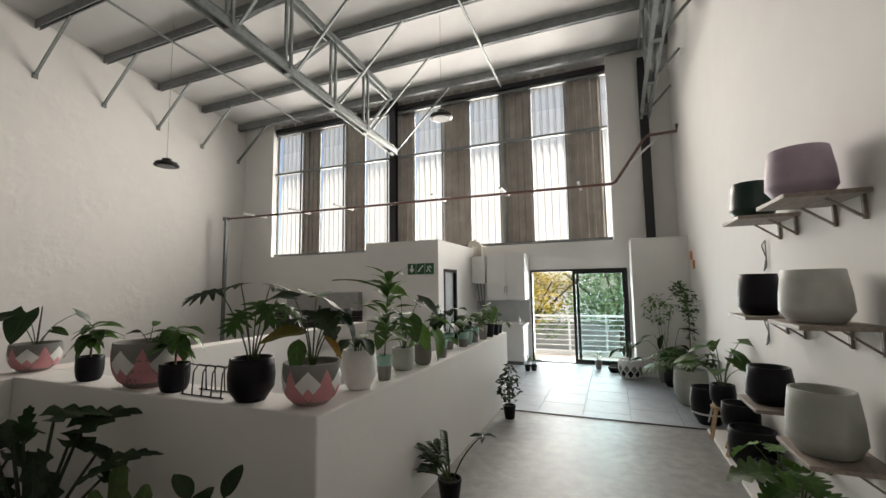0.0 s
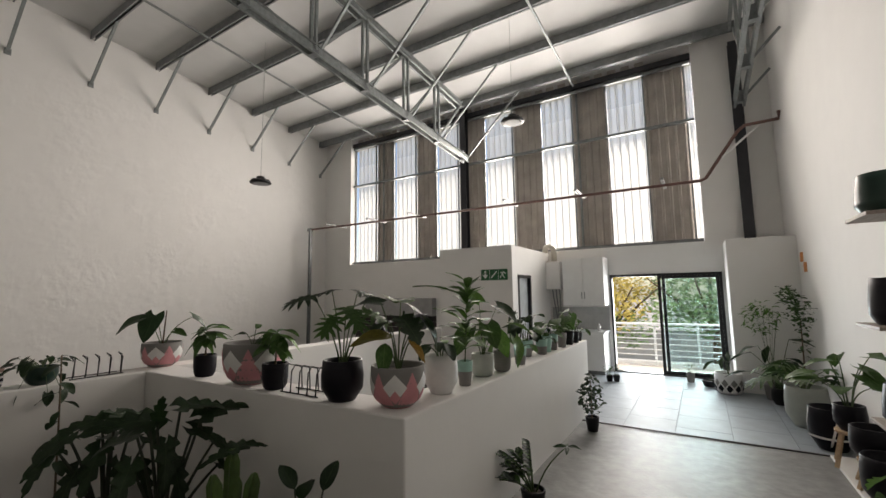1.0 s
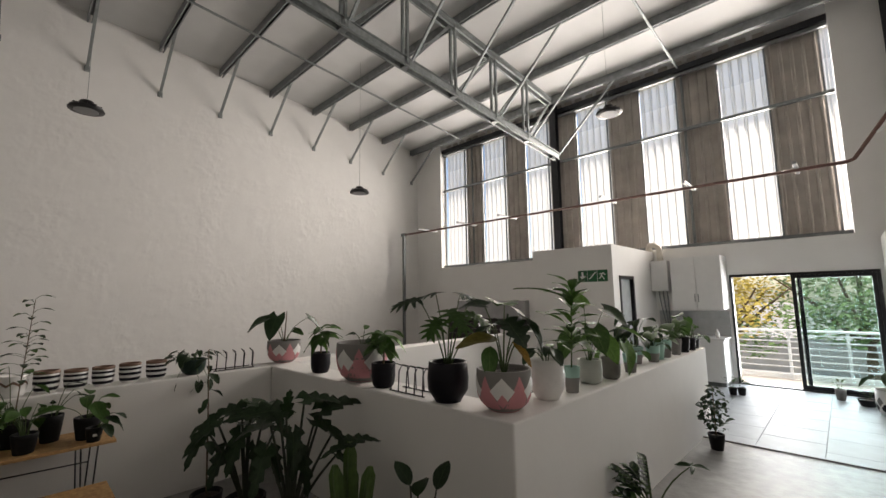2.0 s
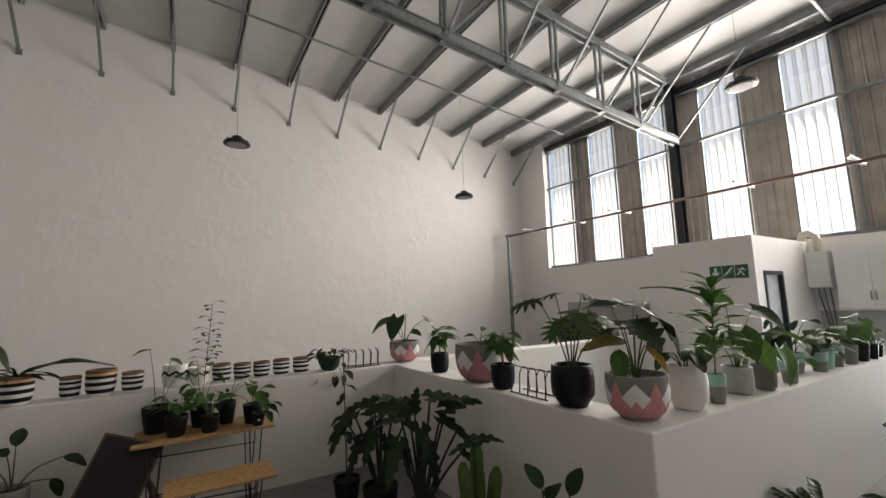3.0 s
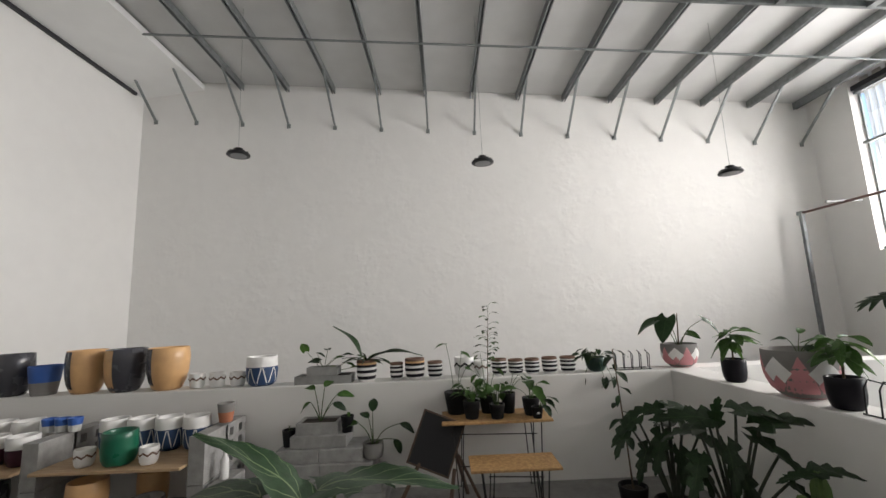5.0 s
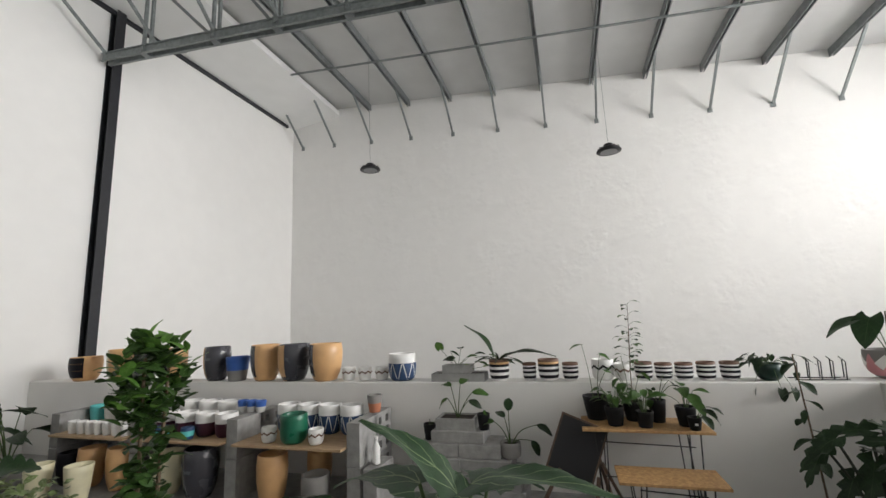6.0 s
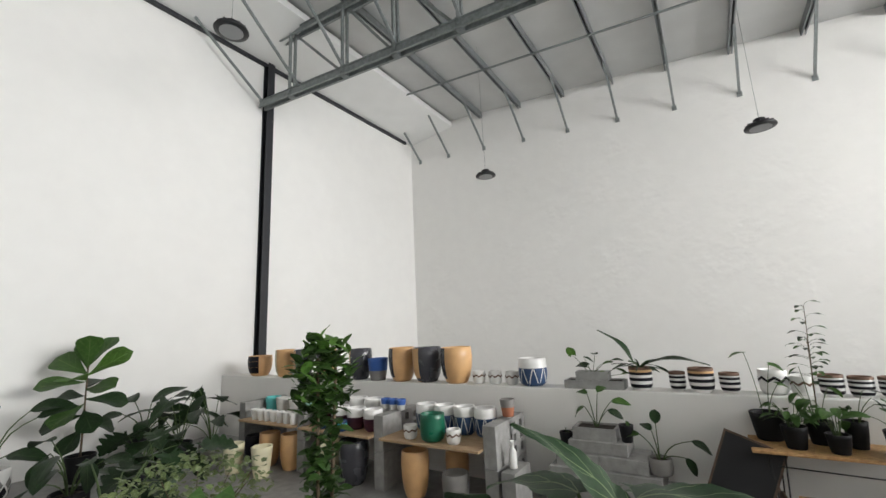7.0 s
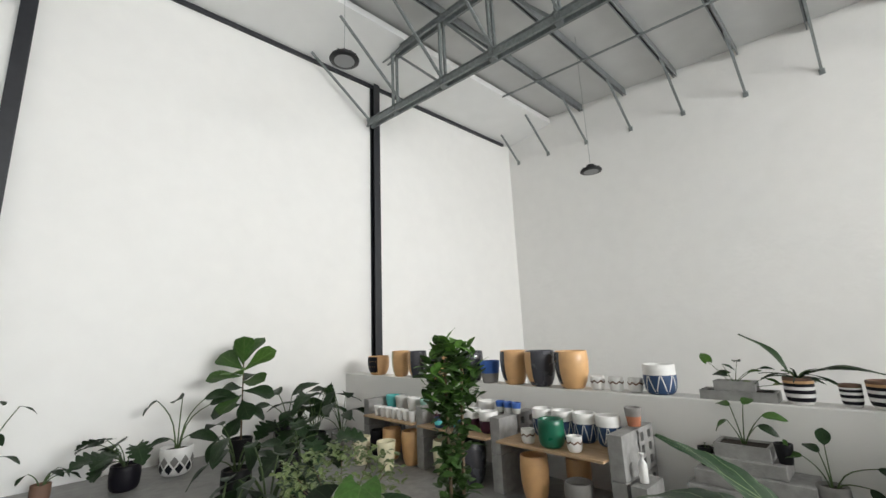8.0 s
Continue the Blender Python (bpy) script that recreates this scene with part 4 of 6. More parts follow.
empty_pot("small white pot with a pale zigzag line", -4.87, 0.0, TOP, "cup", 0.165, 0.16, ONE(WHITE), "zigzag")
t, b, g = potted("tan striped pot with a rosette of long serrated leaves", -4.86, -1.25, TOP, "cup", 0.215, 0.22, STRIPES_TAN, "", 0, 40)
for i in range(12):
    put_leaf(t, leaf_mesh("strap" if i < 8 else "lance", LD, 0.5), (0, 0, b), i * 0.9, 0.9 - 0.06 * i, 0.26 if i < 8 else 0.22)
for az, el, L in ((4.5, 1.25, 0.44), (4.9, 0.1, 0.26), (1.55, 0.45, 0.50), (1.9, -0.1, 0.34)):
    stem(t, (0, 0, b), (0.1 * math.cos(az), 0.1 * math.sin(az), b + 0.08), 0.008)
    put_leaf(t, leaf_mesh("lance", LD, 0.5), (0.05 * math.cos(az), 0.05 * math.sin(az), b + 0.05), az, el, L)
t, b, g = potted("dark green bowl pot with trailing ivy", -4.86, 1.24, TOP, "bowl", 0.225, 0.148, ONE(DGREEN), "", 0, 41)
stalked(t, g, b, 16, 0.10, 0.2, "heart", LD, 0.09, (-0.8, 0.2), 0.003, low=0.2)
for az in (0.5, 5.2, 0.0):
    p = (0.2 * math.cos(az), 0.2 * math.sin(az), -0.05)
    stem(t, (0.1 * math.cos(az), 0.1 * math.sin(az), b), p, 0.003)
    put_leaf(t, leaf_mesh("heart", LD), p, az, -1.2, 0.1)


def trough(label, x0, x1, y0, y1, z, h, seed, n=0, kind="heart", size=0.12, hh=0.25):
    """A cast concrete trough planter with a soil bed."""
    t = thing("concrete_trough", label, "planter", ((x0 + x1) / 2, (y0 + y1) / 2, z))
    a, c = (x1 - x0) / 2, (y1 - y0) / 2
    bm = boxes((-a, a, -c, -c + 0.025, 0, h), (-a, a, c - 0.025, c, 0, h), (-a, -a + 0.025, -c + 0.025, c - 0.025, 0, h), (a - 0.025, a, -c + 0.025, c - 0.025, 0, h), (-a + 0.025, a - 0.025, -c + 0.025, c - 0.025, 0, 0.03))
    part("trough", bm, BLOCK, t)
    part("soil", boxes((-a + 0.026, a - 0.026, -c + 0.026, c - 0.026, 0.03, h - 0.015)), SOIL, t)
    g = random.Random(seed)
    for i in range(n):
        y = -c * 0.7 + 1.4 * c * i / max(n - 1, 1)
        az = g.uniform(0, 6.28)
        p = (0.1 * math.cos(az), y + 0.12 * math.sin(az), h + hh * g.uniform(0.45, 1))
        stem(t, (0, y, h - 0.03), p, 0.005)
        put_leaf(t, leaf_mesh(kind, LB if i == 0 else LG), p, az, g.uniform(-0.9, 0.3), size * g.uniform(0.8, 1.2))
    return t


BLOCK = mat("grey_concrete_block", (0.33, 0.325, 0.315), 0.85, 0, 0.2, 12.0, 0.3, 60, 0.15, random_value=0.06)
t = trough("low grey concrete trough with sprouting leaves", -5.0, -4.76, -2.0, -1.4, TOP, 0.085, 50)
for y, leaves in ((-0.2, ((-0.02, 0.34, 2.4, 0.9, 0.13, "heart", LB), (0.06, 0.13, 0.2, 0.1, 0.12, "heart", LD), (0.10, 0.32, 0.2, -0.3, 0.11, "lance", LD))), (0.2, ((0.02, 0.20, 0.0, -0.2, 0.12, "lance", LG), (-0.08, 0.16, 3.0, 0.2, 0.11, "lance", LV), (0.06, 0.14, 0.6, 0.3, 0.12, "lance", LV)))):
    for u, *rest in leaves:
        sprig(t, 0.085, 90, ((y + u, *rest),), 0.004, 0.05)
t = trough("small grey concrete trough stacked on another", -4.96, -4.79, -1.88, -1.55, TOP + 0.085, 0.085, 51)
sprig(t, 0.085, 90, ((0.04, 0.26, 2.0, 0.3, 0.10, "heart", LD), (0.20, 0.20, 0.3, 0.2, 0.12, "lance", LD), (-0.06, 0.14, 3.0, 0.2, 0.13, "heart", LD), (0.10, 0.16, 0.1, 0.4, 0.12, "lance", LG)), 0.004, 0.05)

# ---- furniture by the west parapet ----
OSB = wood("osb_board", (0.55, 0.34, 0.15), (0.36, 0.20, 0.08), (6, 6, 6), 5.0)
PLY = wood("plywood_shelf", (0.50, 0.35, 0.21), (0.38, 0.25, 0.14), (14, 1.5, 14), 3.0)
EASEL = wood("dark_easel_wood", (0.13, 0.08, 0.05), (0.07, 0.04, 0.03), (10, 10, 1), 4.0)
BOARD = mat("chalkboard_black", (0.014, 0.014, 0.016), 0.75, 0, 0.25, 6.0)
WIRE = mat("black_wire", (0.02, 0.02, 0.022), 0.4, 0.3)


def osb_table(name, label, cat, x0, x1, y0, y1, h):
    """Chipboard top on four hairpin legs of bent rod with cross wires."""
    t = thing(name, label, cat, ((x0 + x1) / 2, (y0 + y1) / 2, 0))
    a, c = (x1 - x0) / 2, (y1 - y0) / 2
    part("tabletop", boxes((-a, a, -c, c, h - 0.022, h), bevel=0.003), OSB, t)
    for sx in (-1, 1):
        for sy in (-1, 1):
            bm = bmesh.new()
            px, py = sx * (a - 0.06), sy * (c - 0.15)
            bm_tube(bm, [(px, py - 0.05, h - 0.022), (px, py - 0.015, 0.012), (px, py + 0.015, 0.012), (px, py + 0.05, h - 0.022)], 0.006, 6)
            part("leg", bm, WIRE, t)
    for z in (h * 0.45, h * 0.84):
        bm = bmesh.new()
        bm_tube(bm, [(a - 0.06, -c + 0.15, z), (a - 0.06, c - 0.15, z - 0.02)], 0.005, 6)
        part("cross_wire", bm, WIRE, t)
    return t


osb_table("table", "chipboard table on black hairpin legs", "table", -4.72, -4.24, -0.45, 0.58, 0.72)
osb_table("bench", "low chipboard bench on black hairpin legs", "bench", -4.26, -3.88, -0.22, 0.54, 0.43)
t = thing("chalkboard_easel", "tilted black chalkboard on a dark wooden easel", "easel", (-4.30, -0.47, 0))
M = Matrix.Translation((0, -0.04, 0.54)) @ Matrix.Rotation(radians(-22), 4, "X") @ Matrix.Rotation(radians(-8), 4, "Y")
bm = boxes((-0.008, 0.008, -0.19, 0.19, -0.23, 0.23))
bmesh.ops.transform(bm, matrix=M, verts=bm.verts)
part("board", bm, BOARD, t)
bm = boxes((-0.012, 0.014, -0.205, -0.19, -0.245, 0.245), (-0.012, 0.014, 0.19, 0.205, -0.245, 0.245), (-0.012, 0.014, -0.19, 0.19, 0.23, 0.245), (-0.012, 0.014, -0.19, 0.19, -0.245, -0.23))
bmesh.ops.transform(bm, matrix=M, verts=bm.verts)
part("frame", bm, EASEL, t)
for a, b in (((0.03, -0.20, 0.38), (0.16, -0.42, 0)), ((0.03, 0.12, 0.32), (0.16, 0.06, 0)), ((-0.02, 0.1, 0.6), (-0.22, 0.24, 0)), ((-0.03, 0.16, 0.42), (0.0, 0.36, 0))):
    bm = bmesh.new()
    bm_bar(bm, a, b, 0.03, 0.022)
    part("leg", bm, EASEL, t)

# nursery pots on the table
for i, (x, y, d, h, kd, n, hh, sz, lm) in enumerate(((-4.62, -0.30, 0.24, 0.21, "heart", 3, 0.62, 0.12, LG), (-4.40, -0.16, 0.17, 0.16, "oval", 22, 0.18, 0.10, LG), (-4.60, 0.02, 0.18, 0.17, "oval", 6, 0.45, 0.13, LG),
                                                     (-4.36, 0.08, 0.15, 0.13, "oval", 12, 0.24, 0.13, LG), (-4.56, 0.22, 0.15, 0.19, "lance", 4, 0.28, 0.12, LD), (-4.44, 0.42, 0.17, 0.16, "oval", 8, 0.2, 0.16, LG),
                                                     (-4.31, 0.45, 0.11, 0.10, "oval", 4, 0.12, 0.12, LD))):
    t, b, g = potted("black plastic nursery pot with a young plant", x, y, 0.72, "taper", d, h, ONE(PLASTIC), "", 0, 60 + i)
    stalked(t, g, b, n, hh, 0.14, kd, lm, sz, (-0.6, 0.4), 0.004, low=0.35)
    if i == 2:
        for sx, hh2 in ((0.0, 1.06), (-0.06, 0.80)):
            stem(t, (0, 0, b), (sx, 0.05 * hh2, hh2), 0.004, BARK, 0.02)
            for k in range(16):
                f = 0.45 + 0.55 * k / 15
                a, q = k * 2.2, 0.10 * (1.25 - f)
                tip = (sx * f + q * math.cos(a), 0.05 * hh2 * f + q * math.sin(a), b + (hh2 - b) * f + 0.03)
                stem(t, (sx * f, 0.05 * hh2 * f, b + (hh2 - b) * f), tip, 0.002, STEM, 0.05, "twig")
                put_leaf(t, leaf_mesh("oval", LG if k % 2 else LD), tip, a, 0.15, 0.085)
    if i in (5, 6):
        part("plant_label", boxes((d * 0.44, d * 0.46 + 0.004, -0.012, 0.012, h * 0.45, h * 0.62)), WHITE, t, "small white plant label")

# concrete block steps with plants
t = thing("block_stack", "stepped stack of grey concrete troughs against the parapet", "planter stack", (-4.5, -1.45, 0))
rows = [(-4.72, -4.30, -2.12, -0.98, 0.0, 0.13), (-4.72, -4.30, -2.1, -1.02, 0.133, 0.26), (-4.72, -4.30, -2.08, -1.10, 0.263, 0.39), (-4.72, -4.34, -2.02, -1.2, 0.393, 0.51), (-4.72, -4.38, -1.9, -1.36, 0.513, 0.62)]
for k, (x0, x1, y0, y1, z0, z1) in enumerate(rows):
    n = 2 if k < 4 else 1
    for j in range(n):
        ya, yb = y0 + (y1 - y0) * j / n, y0 + (y1 - y0) * (j + 1) / n - 0.006
        part("block", boxes((x0 + 4.5, x1 + 4.5, ya + 1.45, yb + 1.45, z0, z1), bevel=0.006), BLOCK, t)
t = trough("grey concrete trough with broad-leaved cutting", -4.70, -4.42, -1.86, -1.46, 0.62, 0.11, 70)
sprig(t, 0.11, 90, ((-0.06, 0.40, 2.6, 0.3, 0.16, "oval", LG), (0.04, 0.42, 1.2, 0.5, 0.16, "oval", LG), (0.16, 0.34, 0.1, 0.1, 0.17, "oval", LG), (0.12, 0.26, 0.0, -0.3, 0.15, "oval", LD), (-0.10, 0.28, 3.1, -0.5, 0.15, "oval", LG)), 0.006, 0.08)
for y, s in ((-1.95, 71), (-1.38, 72)):
    t, b, g = potted("small square black nursery pot with a cutting", -4.50, y, 0.51 if y < -1.9 else 0.62, "taper", 0.13, 0.15, ONE(PLASTIC), "", 0, s)
    stalked(t, g, b, 2, 0.06, 0.03, "oval", LG, 0.06)
t, b, g = potted("grey pot with arching heart-leaved stems", -4.44, -1.12, 0.39, "u", 0.2, 0.14, ONE(GREY), "", 0, 73)
sprig(t, b, 90, ((0.0, 0.42, 1.6, 0.9, 0.17, "oval", LD), (0.26, 0.30, 0.1, -0.35, 0.17, "oval", LD), (0.20, 0.16, -0.2, -0.9, 0.15, "oval", LD), (-0.14, 0.32, 3.0, 0.0, 0.15, "oval", LG), (-0.04, 0.36, 2.4, 0.5, 0.15, "oval", LD)), 0.006)


# block and board shelving
def hollow_block(t, x, y, z, solid=False):
    """Cement block standing on end, with rows of square holes through it or solid."""
    a, c, h = 0.19, 0.07, 0.39
    bm = bmesh.new()
    if solid:
        bm_box(bm, -a, a, -c, c, 0, h, 0.006)
    else:
        for x0, x1 in ((-a, -a + 0.07), (-0.05, 0.05), (a - 0.07, a)):
            bm_box(bm, x0, x1, -c, c, 0, h)
        for z0, z1 in ((0, 0.04), (0.115, 0.155), (0.23, 0.27), (0.345, h)):
            for x0, x1 in ((-a + 0.07, -0.05), (0.05, a - 0.07)):
                bm_box(bm, x0, x1, -c, c, z0, z1)
    o = part("block", bm, BLOCK, t)
    o.location = (x, y, z)


sh = thing("block_shelf", "shelving of plywood boards on grey cement blocks", "shelf", (-4.2, -4.5, 0))
for y in (-6.55, -5.25, -3.92, -2.52):
    for z in (0, 0.395):
        for x in (-0.02, -0.36):
            hollow_block(sh, x + 0.1, y + 4.5, z, x > -0.1)
for y0, y1 in ((-6.50, -5.32), (-5.20, -3.99), (-3.84, -2.60)):
    part("shelf_board", boxes((-0.33, 0.36, y0 + 4.5, y1 + 4.5, 0.545, 0.57), bevel=0.003), PLY, sh)
SZ = 0.571
for i, y in enumerate((-2.78, -3.04, -3.30, -3.56)):
    empty_pot("white and navy pot with crossing white lines", -4.38, y, SZ, "u", 0.25, 0.29, [(0.66, BLUE), (1, WHITE)], "lines", "navy line pots")
empty_pot("glossy dark green pot on the shelf", -4.0, -3.22, SZ, "u", 0.27, 0.27, ONE(GREEN))
for y in (-3.50, -2.95):
    empty_pot("small white pot with a brown zigzag line", -3.98, y, SZ, "cup", 0.15, 0.14, ONE(WHITE), "zigzag", "shelf zigzag pots")
for i, y in enumerate((-4.15, -4.42, -4.70, -4.98)):
    empty_pot("white over plum glazed pot with turquoise tag", -4.10, y, SZ, "cup", 0.23, 0.24, [(0.6, PLUM), (1, WHITE)], "", "plum pots")
    empty_pot("wide white glazed bowl on the shelf", -4.42, y, SZ, "u", 0.26, 0.30, ONE(WHITE), "", "white bowls")
for y in (-4.5, -4.85):
    t = empty_pot("small dark pot with a turquoise band", -3.93, y, SZ, "cup", 0.13, 0.12, [(0.3, BLUE), (0.75, TURQ), (1, BLUE)], "", "banded pots")
for y in (-5.42, -5.56, -5.70, -5.84, -5.98, -6.12, -6.26):
    empty_pot("small plain white pot in a row", -3.95, y, SZ, "taper", 0.115, 0.14, ONE(WHITE), "", "white row pots")
for y, m in ((-5.5, MINT), (-5.8, WHITE), (-6.1, PALE), (-6.35, TURQ)):
    empty_pot("pale glazed pot at the back of the shelf", -4.3, y, SZ, "taper", 0.22, 0.25, ONE(m), "", "back row pots")
for y in (-3.86, -3.98, -4.1):
    empty_pot("blue and grey small pot on cement blocks", -4.28, y, 0.787, "taper", 0.12, 0.12, [(0.5, PALE), (1, ROYAL)], "", "blue grey pots")
empty_pot("terracotta and grey pot on a cement block", -4.4, -2.52, 0.787, "taper", 0.16, 0.17, [(0.55, TERRA), (1, GREY)])
bm = lathe([(0.035, 0, 0), (0.037, 0.01, 0), (0.037, 0.15, 0), (0.014, 0.19, 0), (0.014, 0.22, 0), (0.02, 0.222, 0), (0.02, 0.245, 0)], 16)
single("spray_bottle", bm, WHITE, "white plastic spray bottle on a block", "bottle", (-4.05, -2.34, 0.40))
single("cement_block", boxes((-0.19, 0.19, -0.07, 0.07, 0, 0.39), bevel=0.006), BLOCK, "loose grey cement block on the floor", "block", (-4.1, -2.34, 0.005))
for i, (y, m, d, h) in enumerate(((-2.95, GREY, 0.28, 0.3), (-3.45, TAN, 0.30, 0.46), (-4.35, CHAR, 0.36, 0.48), (-4.8, CREAM, 0.34, 0.42), (-5.5, TAN, 0.28, 0.44), (-5.95, TAN, 0.28, 0.42), (-6.3, BLACK, 0.26, 0.35), (-3.15, TAN, 0.26, 0.4))):
    empty_pot("tall glazed planter under the shelf board", -3.98 if i != 7 else -4.35, y, 0.0, "tulip", d, h, ONE(m), "", "planters under shelf")

# ---- big floor plants ----
def alocasia(label, x, y, n, h, spread, size, m, seed, d=0.3, ph=0.26, kind="arrow", bands=None, el=(-0.8, -0.1), low=0.45, rz=0.0):
    t, b, g = potted(label, x, y, 0.0, "taper", d, ph, bands or ONE(PLASTIC), "", rz, seed)
    stalked(t, g, b, n, h, spread, kind, m, size, el, 0.011, 0.45, 0.15, low=low)
    return t, b, g


PI = math.pi
t, b, g = potted("dark jagged-leaved philodendron in a black nursery pot", -3.60, 1.30, 0, "taper", 0.3, 0.26, ONE(PLASTIC), "", 0, 80)
sprig(t, b, 82, ((-0.22, 0.86, PI, -0.6, 0.30, "saw", LD), (-0.05, 0.92, 2.7, -0.1, 0.29, "saw", LD), (0.13, 0.90, 0.3, -0.1, 0.32, "saw", LD), (-0.05, 0.74, -2.2, -0.8, 0.30, "saw", LD), (-0.16, 0.64, -2.6, -0.9, 0.27, "saw", LD), (0.22, 0.74, -0.6, -0.6, 0.30, "saw", LD),
                 (0.18, 0.56, -1.2, -0.9, 0.27, "saw", LD), (-0.28, 0.80, 3.5, -0.8, 0.27, "saw", LD), (0.02, 0.96, -1.5, -0.2, 0.29, "saw", LD), (0.0, 0.80, 1.6, 0.0, 0.30, "saw", LD), (0.06, 0.62, -1.7, -1.0, 0.25, "saw", LD)), 0.013, 0.06, 0.30, 0.3, STEM_DARK)
t, b, g = potted("taller dark jagged-leaved philodendron in a nursery pot", -3.10, 1.42, 0, "taper", 0.3, 0.26, ONE(PLASTIC), "", 0, 81)
sprig(t, b, 82, ((-0.05, 0.94, -1.6, 1.3, 0.22, "saw", LD), (0.08, 1.02, 0.0, 0.0, 0.32, "saw", LD), (0.22, 0.93, 0.05, 0.2, 0.37, "saw", LD), (-0.10, 0.97, 3.1, 0.15, 0.34, "saw", LD), (0.16, 0.86, -0.5, -0.5, 0.32, "saw", LD), (0.30, 0.74, 0.1, -0.5, 0.29, "saw", LD),
                 (0.0, 0.80, -1.7, -0.9, 0.30, "saw", LD), (-0.18, 0.72, -2.3, -0.8, 0.29, "saw", LD), (0.34, 0.58, -0.3, -0.7, 0.24, "saw", LD), (-0.16, 0.90, 2.4, -0.2, 0.30, "saw", LD), (0.05, 0.66, -1.2, -1.0, 0.3, "saw", LD)), 0.013, 0.06, 0.30, 0.3, STEM_DARK)
t, b, g = potted("tall climbing vine on a stake in a nursery pot", -4.0, 1.15, 0, "taper", 0.24, 0.22, ONE(PLASTIC), "", 0, 82)
stem(t, (0, 0, b), (-0.28, 0.05, 1.32), 0.008, BARK, 0.05)
for k in range(12):
    f = 0.35 + 0.65 * k / 11
    put_leaf(t, leaf_mesh("lance" if k % 2 else "oval", LD), (-0.28 * f, 0.05 * f, b + (1.32 - b) * f), k * 2.4, -0.2, 0.15)
t = thing("cactus", "ribbed green candelabra cactus in a black pot", "cactus", (-2.64, 1.60, 0))
pot_parts(t, "taper", 0.24, 0.22, ONE(PLASTIC))
for dx, dy, h in ((0, 0, 0.62), (0.07, 0.03, 0.48), (-0.06, 0.05, 0.40), (0.02, -0.07, 0.52)):
    bm = bmesh.new()
    rings = []
    for i in range(9):
        z = 0.18 + h * i / 8
        r = 0.034 * (1 if i < 8 else 0.4)
        rings.append([bm.verts.new((dx * (1 + i / 8) + r * (1.35 if k % 2 else 0.7) * math.cos(k * math.pi / 4), dy * (1 + i / 8) + r * (1.35 if k % 2 else 0.7) * math.sin(k * math.pi / 4), z)) for k in range(8)])
    for a, c in zip(rings, rings[1:]):
        for k in range(8):
            bm.faces.new((a[k], a[(k + 1) % 8], c[(k + 1) % 8], c[k]))
    bm.faces.new(rings[-1])
    part("column", bm, CACT, t)
put_leaf(t, leaf_mesh("saw", LD, 0.3), (0.0, 0.0, 0.80), 1.4, 0.05, 0.24, 0.4)
put_leaf(t, leaf_mesh("saw", LD, 0.3), (0.0, 0.0, 0.79), 4.4, -0.1, 0.20, -0.4)
t, b, g = potted("small dark glossy plant in a nursery pot", -1.86, 1.50, 0, "taper", 0.2, 0.2, ONE(PLASTIC), "", 0, 84)
sprig(t, b, 60, ((0.0, 0.72, -1.4, 1.2, 0.17, "oval", LD), (-0.10, 0.66, 3.0, 0.1, 0.24, "oval", LD), (0.10, 0.74, 0.6, 1.0, 0.16, "oval", LD), (0.14, 0.62, 0.0, -0.2, 0.2, "oval", LD), (-0.04, 0.78, 2.2, 0.9, 0.15, "oval", LD), (0.0, 0.5, -1.6, -0.4, 0.22, "oval", LD)), 0.008, 0.05, stem_m=STEM_DARK)
t, b, g = potted("zamioculcas with upright feathered stems in a black pot", -1.33, 3.35, 0, "taper", 0.2, 0.18, ONE(PLASTIC), "", 0, 85)
f = radians(22)
for i, (u, v, d) in enumerate(((-0.42, 0.22, 0.0), (-0.24, 0.44, 0.05), (-0.02, 0.52, 0.0), (-0.32, 0.34, -0.10), (-0.12, 0.40, -0.12))):
    p = Vector((u * math.cos(f) + d * math.sin(f), u * math.sin(f) - d * math.cos(f), v))
    stem(t, (0, 0, b - 0.02), p, 0.010, STEM, 0.12)
    for q in range(16):
        w = 0.25 + 0.75 * q / 15
        side = 0.9 if q % 2 else -0.9
        put_leaf(t, leaf_mesh("oval", LD if q % 3 else LG, 0.2), (p.x * w, p.y * w, b + (v - b) * w + 0.05 * math.sin(PI * w)), math.atan2(p.y, p.x) + side, 0.55, 0.125 - 0.03 * w)
sprig(t, b, 22, [(0.28, 0.52, a, 0.1, 0.11, "lance", LD) for a in (0.0, 1.6, 3.1, 4.6)], 0.007, 0.1)
t, b, g = potted("leafy climber in a black pot at the parapet end", -1.36, 5.62, 0, "taper", 0.17, 0.17, ONE(PLASTIC), "", 0, 86)
stem(t, (0, 0, b), (0, 0, 0.62), 0.008, BARK, 0, "trunk")
foliage(t, "crown", cloud(g, 190, (0, 0, 0.45), (0.14, 0.14, 0.27)), "oval", LD, 0.075, g)

